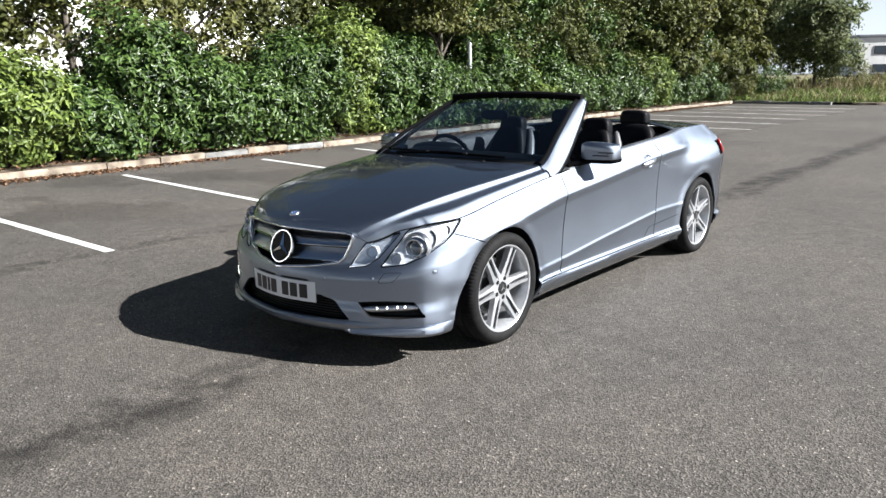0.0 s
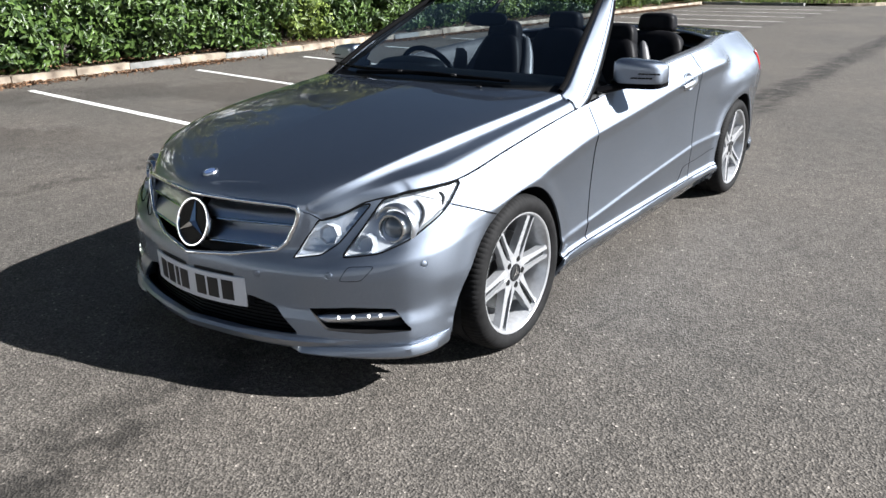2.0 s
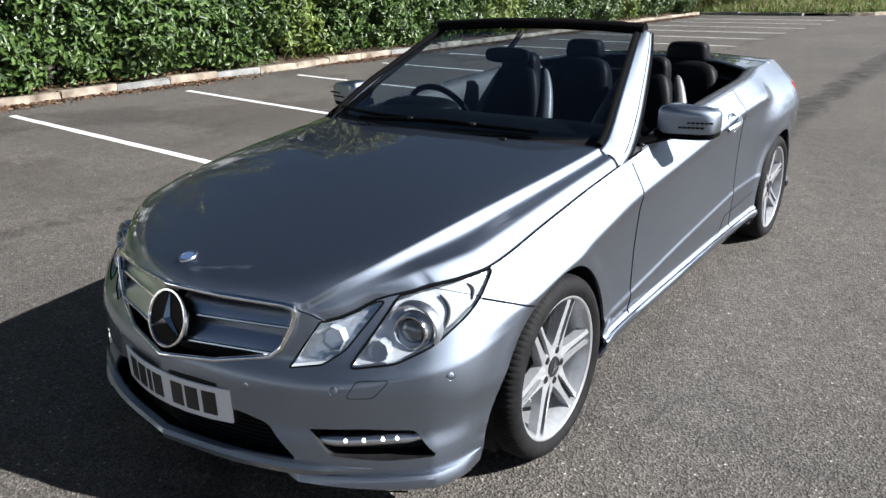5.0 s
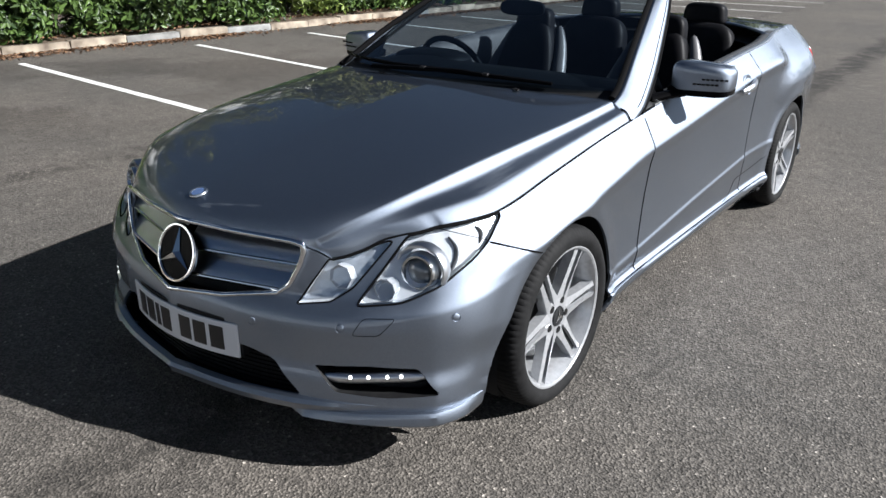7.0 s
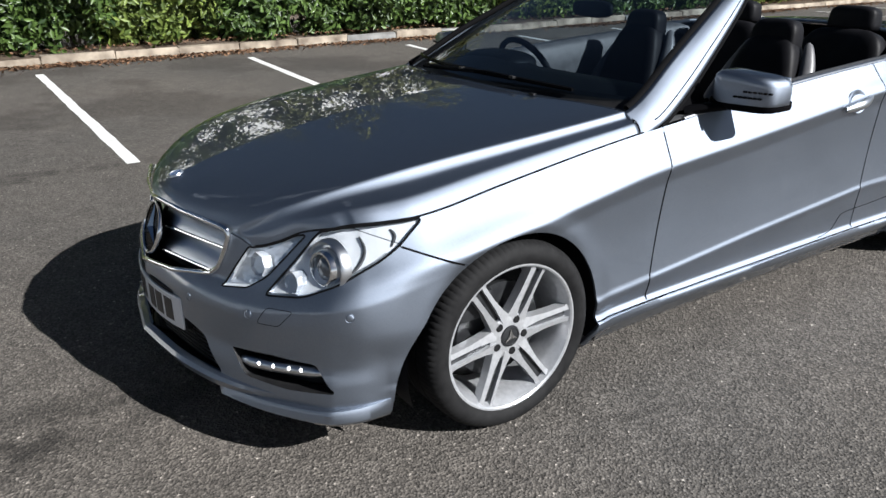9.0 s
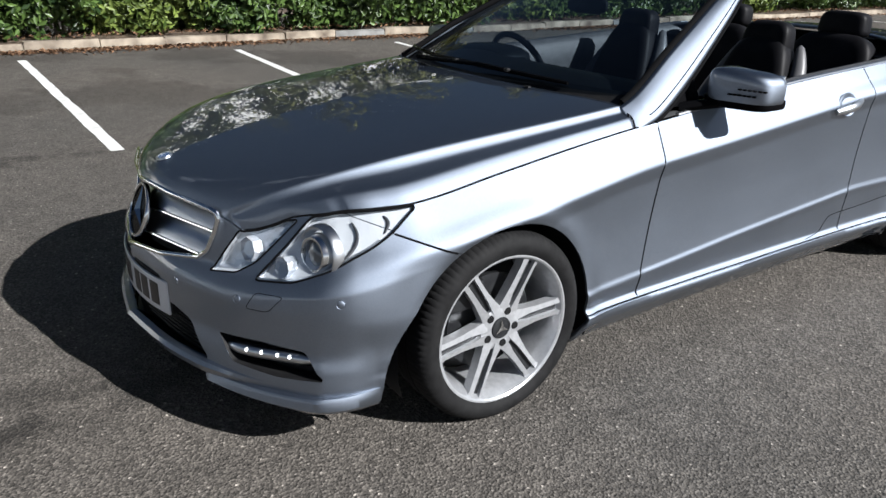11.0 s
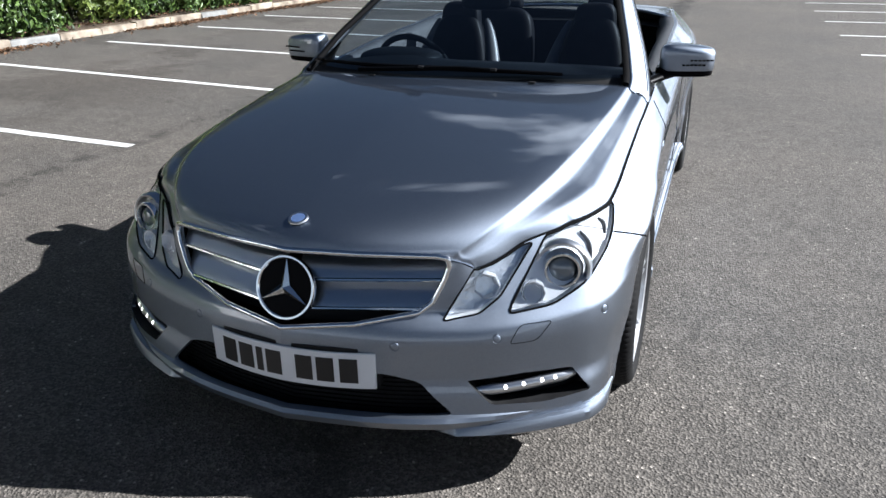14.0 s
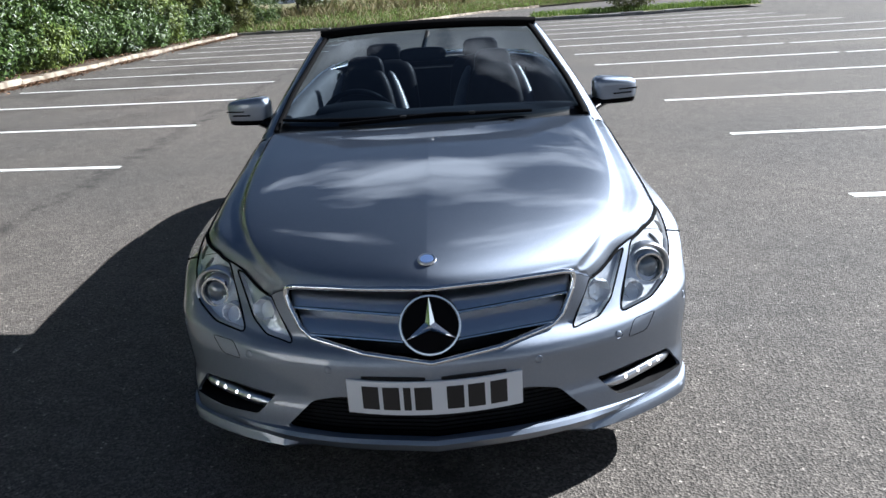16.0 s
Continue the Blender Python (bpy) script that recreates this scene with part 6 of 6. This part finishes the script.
GREEN_BLADE = leaf_material("green_grass", (0.06, 0.11, 0.02), (0.15, 0.22, 0.05), 0.6, 0.25)
tufts("rough_grass", 26000, bank_place, 0.24, 0.012, GREEN_BLADE, "short rough green grass on the bank", 5)
tufts("dry_grass", 12000, bank_place, 0.30, 0.012, BLADE, "dry brown grass tufts on the bank", 6)
tufts("reeds", 2600, reed_place, 0.55, 0.014, BLADE, "tall dry straw-coloured stalks at the back of the bank", 7)
raised("island", [(3.7, 29.3), (13.3, 31.6)], 0.10, 0.12, GRASS_GROUND, "narrow grassy island in the car park", "island", 0.4, 5)
tufts("island_grass", 5000, lambda r: (r.uniform(3.8, 13.2), r.uniform(29.4, 31.5), 0.12), 0.22, 0.010, GREEN_BLADE, "rough green grass on the island", 8)


def small_bush(x, y, size, seed, mat, label, leaves=2600):
    holder = new("bush")
    holder.location = (x, y, 0.1)
    tagged(holder, label, "bush", "small bushes")
    pos, nor = clumps((0, 0, size * 0.55), (size * 0.7, size * 0.7, size * 0.6), leaves // 13, 13, 0.2, seed, -0.9)
    v, f = leaf_mesh(pos, nor, 0.11, 0.05, seed)
    tri_object("foliage", v, f, mat, holder)
    mesh("stem", *tube(smooth_path([(0, 0, -0.1), (0.05, 0, size * 0.4), (0.1, 0.05, size * 0.8)], 6), lambda u: 0.02 * (1 - 0.6 * u), 6), BARK, holder)
    return holder


small_bush(8.0, 30.4, 1.3, 71, TREE_LEAF_DARK, "small green bush on the grassy island", 4000)
for k, (x, y, s) in enumerate(((-10.2, 34.6, 1.6), (-9.2, 36.5, 1.3), (-7.0, 43, 1.8), (-2.0, 47, 2.0), (2.5, 52, 2.2), (6.5, 54, 2.0), (10.5, 58, 2.4))):
    small_bush(x, y, s, 80 + k, LAUREL if k % 2 else TREE_LEAF, "scrubby green bush on the bank", 3000)
tree(-8.1, 41.0, 5.3, 1.6, 401, BANK_LEAF, "rounded grey-green tree standing on the grass bank", 17000, 0.0, 0.20)
tree(-11.5, 43.5, 6.6, 1.9, 402, BANK_LEAF, "grey-green tree standing on the grass bank", 17000, 0.0, 0.20)
for k in range(2, 9):
    tree(-22 + 6.5 * k + rngt.uniform(-1, 1), 78 + rngt.uniform(0, 12), 7.0 + rngt.uniform(-1, 2), 2.6, 420 + k, TREE_LEAF_DARK if k % 2 else TREE_LEAF, "distant leafy tree beyond the bank", 4200, 0.1, 0.30)

# short post between the hedge and the kerb
post = new("metal_post")
post.location = (-10.6, 14.2, 0.0)
tagged(post, "slim pale grey galvanised post rising out of the hedge", "post")
mesh("post_foot", *lathe([(0.085, 0.0), (0.085, 0.30), (0.066, 0.36), (0.062, 0.40)], 20, "z"), GALVANISED, post)
mesh("post_shaft", *lathe([(0.062, 0.38), (0.060, 1.4), (0.057, 2.40)], 20, "z"), GALVANISED, post)
mesh("post_cap", *lathe([(0.0, 2.46), (0.035, 2.452), (0.058, 2.425), (0.061, 2.40), (0.061, 2.37)], 20, "z"), GALVANISED, post)


# white buildings: one close behind the trees, one far off
def building(name, x0, x1, y0, y1, height, label, rows, face, pitch, window):
    holder = new(name)
    holder.location = ((x0 + x1) / 2, (y0 + y1) / 2, 0)
    tagged(holder, label, "building")
    hx, hy = (x1 - x0) / 2, (y1 - y0) / 2
    part("wall", box_bm((0, 0, height / 2), (2 * hx, 2 * hy, height)), WHITE_WALL, holder, "", 30)
    part("roof", box_bm((0, 0, height + 0.25), (2 * hx + 0.5, 2 * hy + 0.5, 0.5), 0.05), ROOF_GREY, holder, "grey roof edge", 30)
    w, h = window
    for z in rows:
        span = hx if face == "y" else hy
        k = -span + pitch
        while k < span - pitch * 0.4:
            if face == "y":
                win = part("window", box_bm((k, -hy - 0.02, z), (w, 0.12, h), 0.02), TRIM_GREY, holder, "", 30)
                part("pane", box_bm((k, -hy - 0.09, z), (w - 0.16, 0.04, h - 0.16)), WINDOW_DARK, win, "", 30)
            else:
                win = part("window", box_bm((hx + 0.02, k, z), (0.12, w, h), 0.02), TRIM_GREY, holder, "", 30)
                part("pane", box_bm((hx + 0.09, k, z), (0.04, w - 0.16, h - 0.16)), WINDOW_DARK, win, "", 30)
            k += pitch
    return holder


office = building("office_building", -34, 4, 150, 162, 6.6, "long white two-storey office building in the distance", (1.6, 4.6), "y", 4.0, (3.0, 1.35))
office.rotation_euler = (0, 0, radians(35))
shed = building("white_building", -38, -24, -30, 26, 8.5, "large white rendered building behind the trees", (), "x", 5.0, (2.4, 1.4))
for k in range(12):
    part("louvre_slat", box_bm((7.06, 3.2, 2.7 + 0.13 * k), (0.10, 2.6, 0.07), 0.01, Matrix.Rotation(0.5, 4, "Y")), LOUVRE, shed)

# dead leaves swept against the kerb
r = np.random.default_rng(77)
m = 15000
px = -9.62 + np.abs(r.normal(0, 0.22, m))
pos = np.stack([px, r.uniform(-6, 33, m), 0.012 + 0.02 * r.random(m)], 1)
keep = np.sin(pos[:, 1] * 1.3) + np.sin(pos[:, 1] * 0.47 + 1) + r.normal(0, 0.7, m) > -0.6
v, f = leaf_mesh(pos[keep], np.tile((0, 0, 1.0), (keep.sum(), 1)), 0.065, 0.035, 78, 0.2, 0.35)
tagged(tri_object("leaf_litter", v, f, LITTER, None, "dry brown leaves lying along the kerb"), "", "leaf litter", "", "stuff")
m = 2600
pos = np.stack([-9.9 - 0.5 * r.random(m), r.uniform(-6, 33, m), 0.15 + 0.03 * r.random(m)], 1)
v, f = leaf_mesh(pos, np.tile((0, 0, 1.0), (m, 1)), 0.07, 0.035, 79, 0.2, 0.4)
tagged(tri_object("leaf_litter", v, f, LITTER, None, "dry brown leaves lying under the hedge"), "", "leaf litter", "", "stuff")
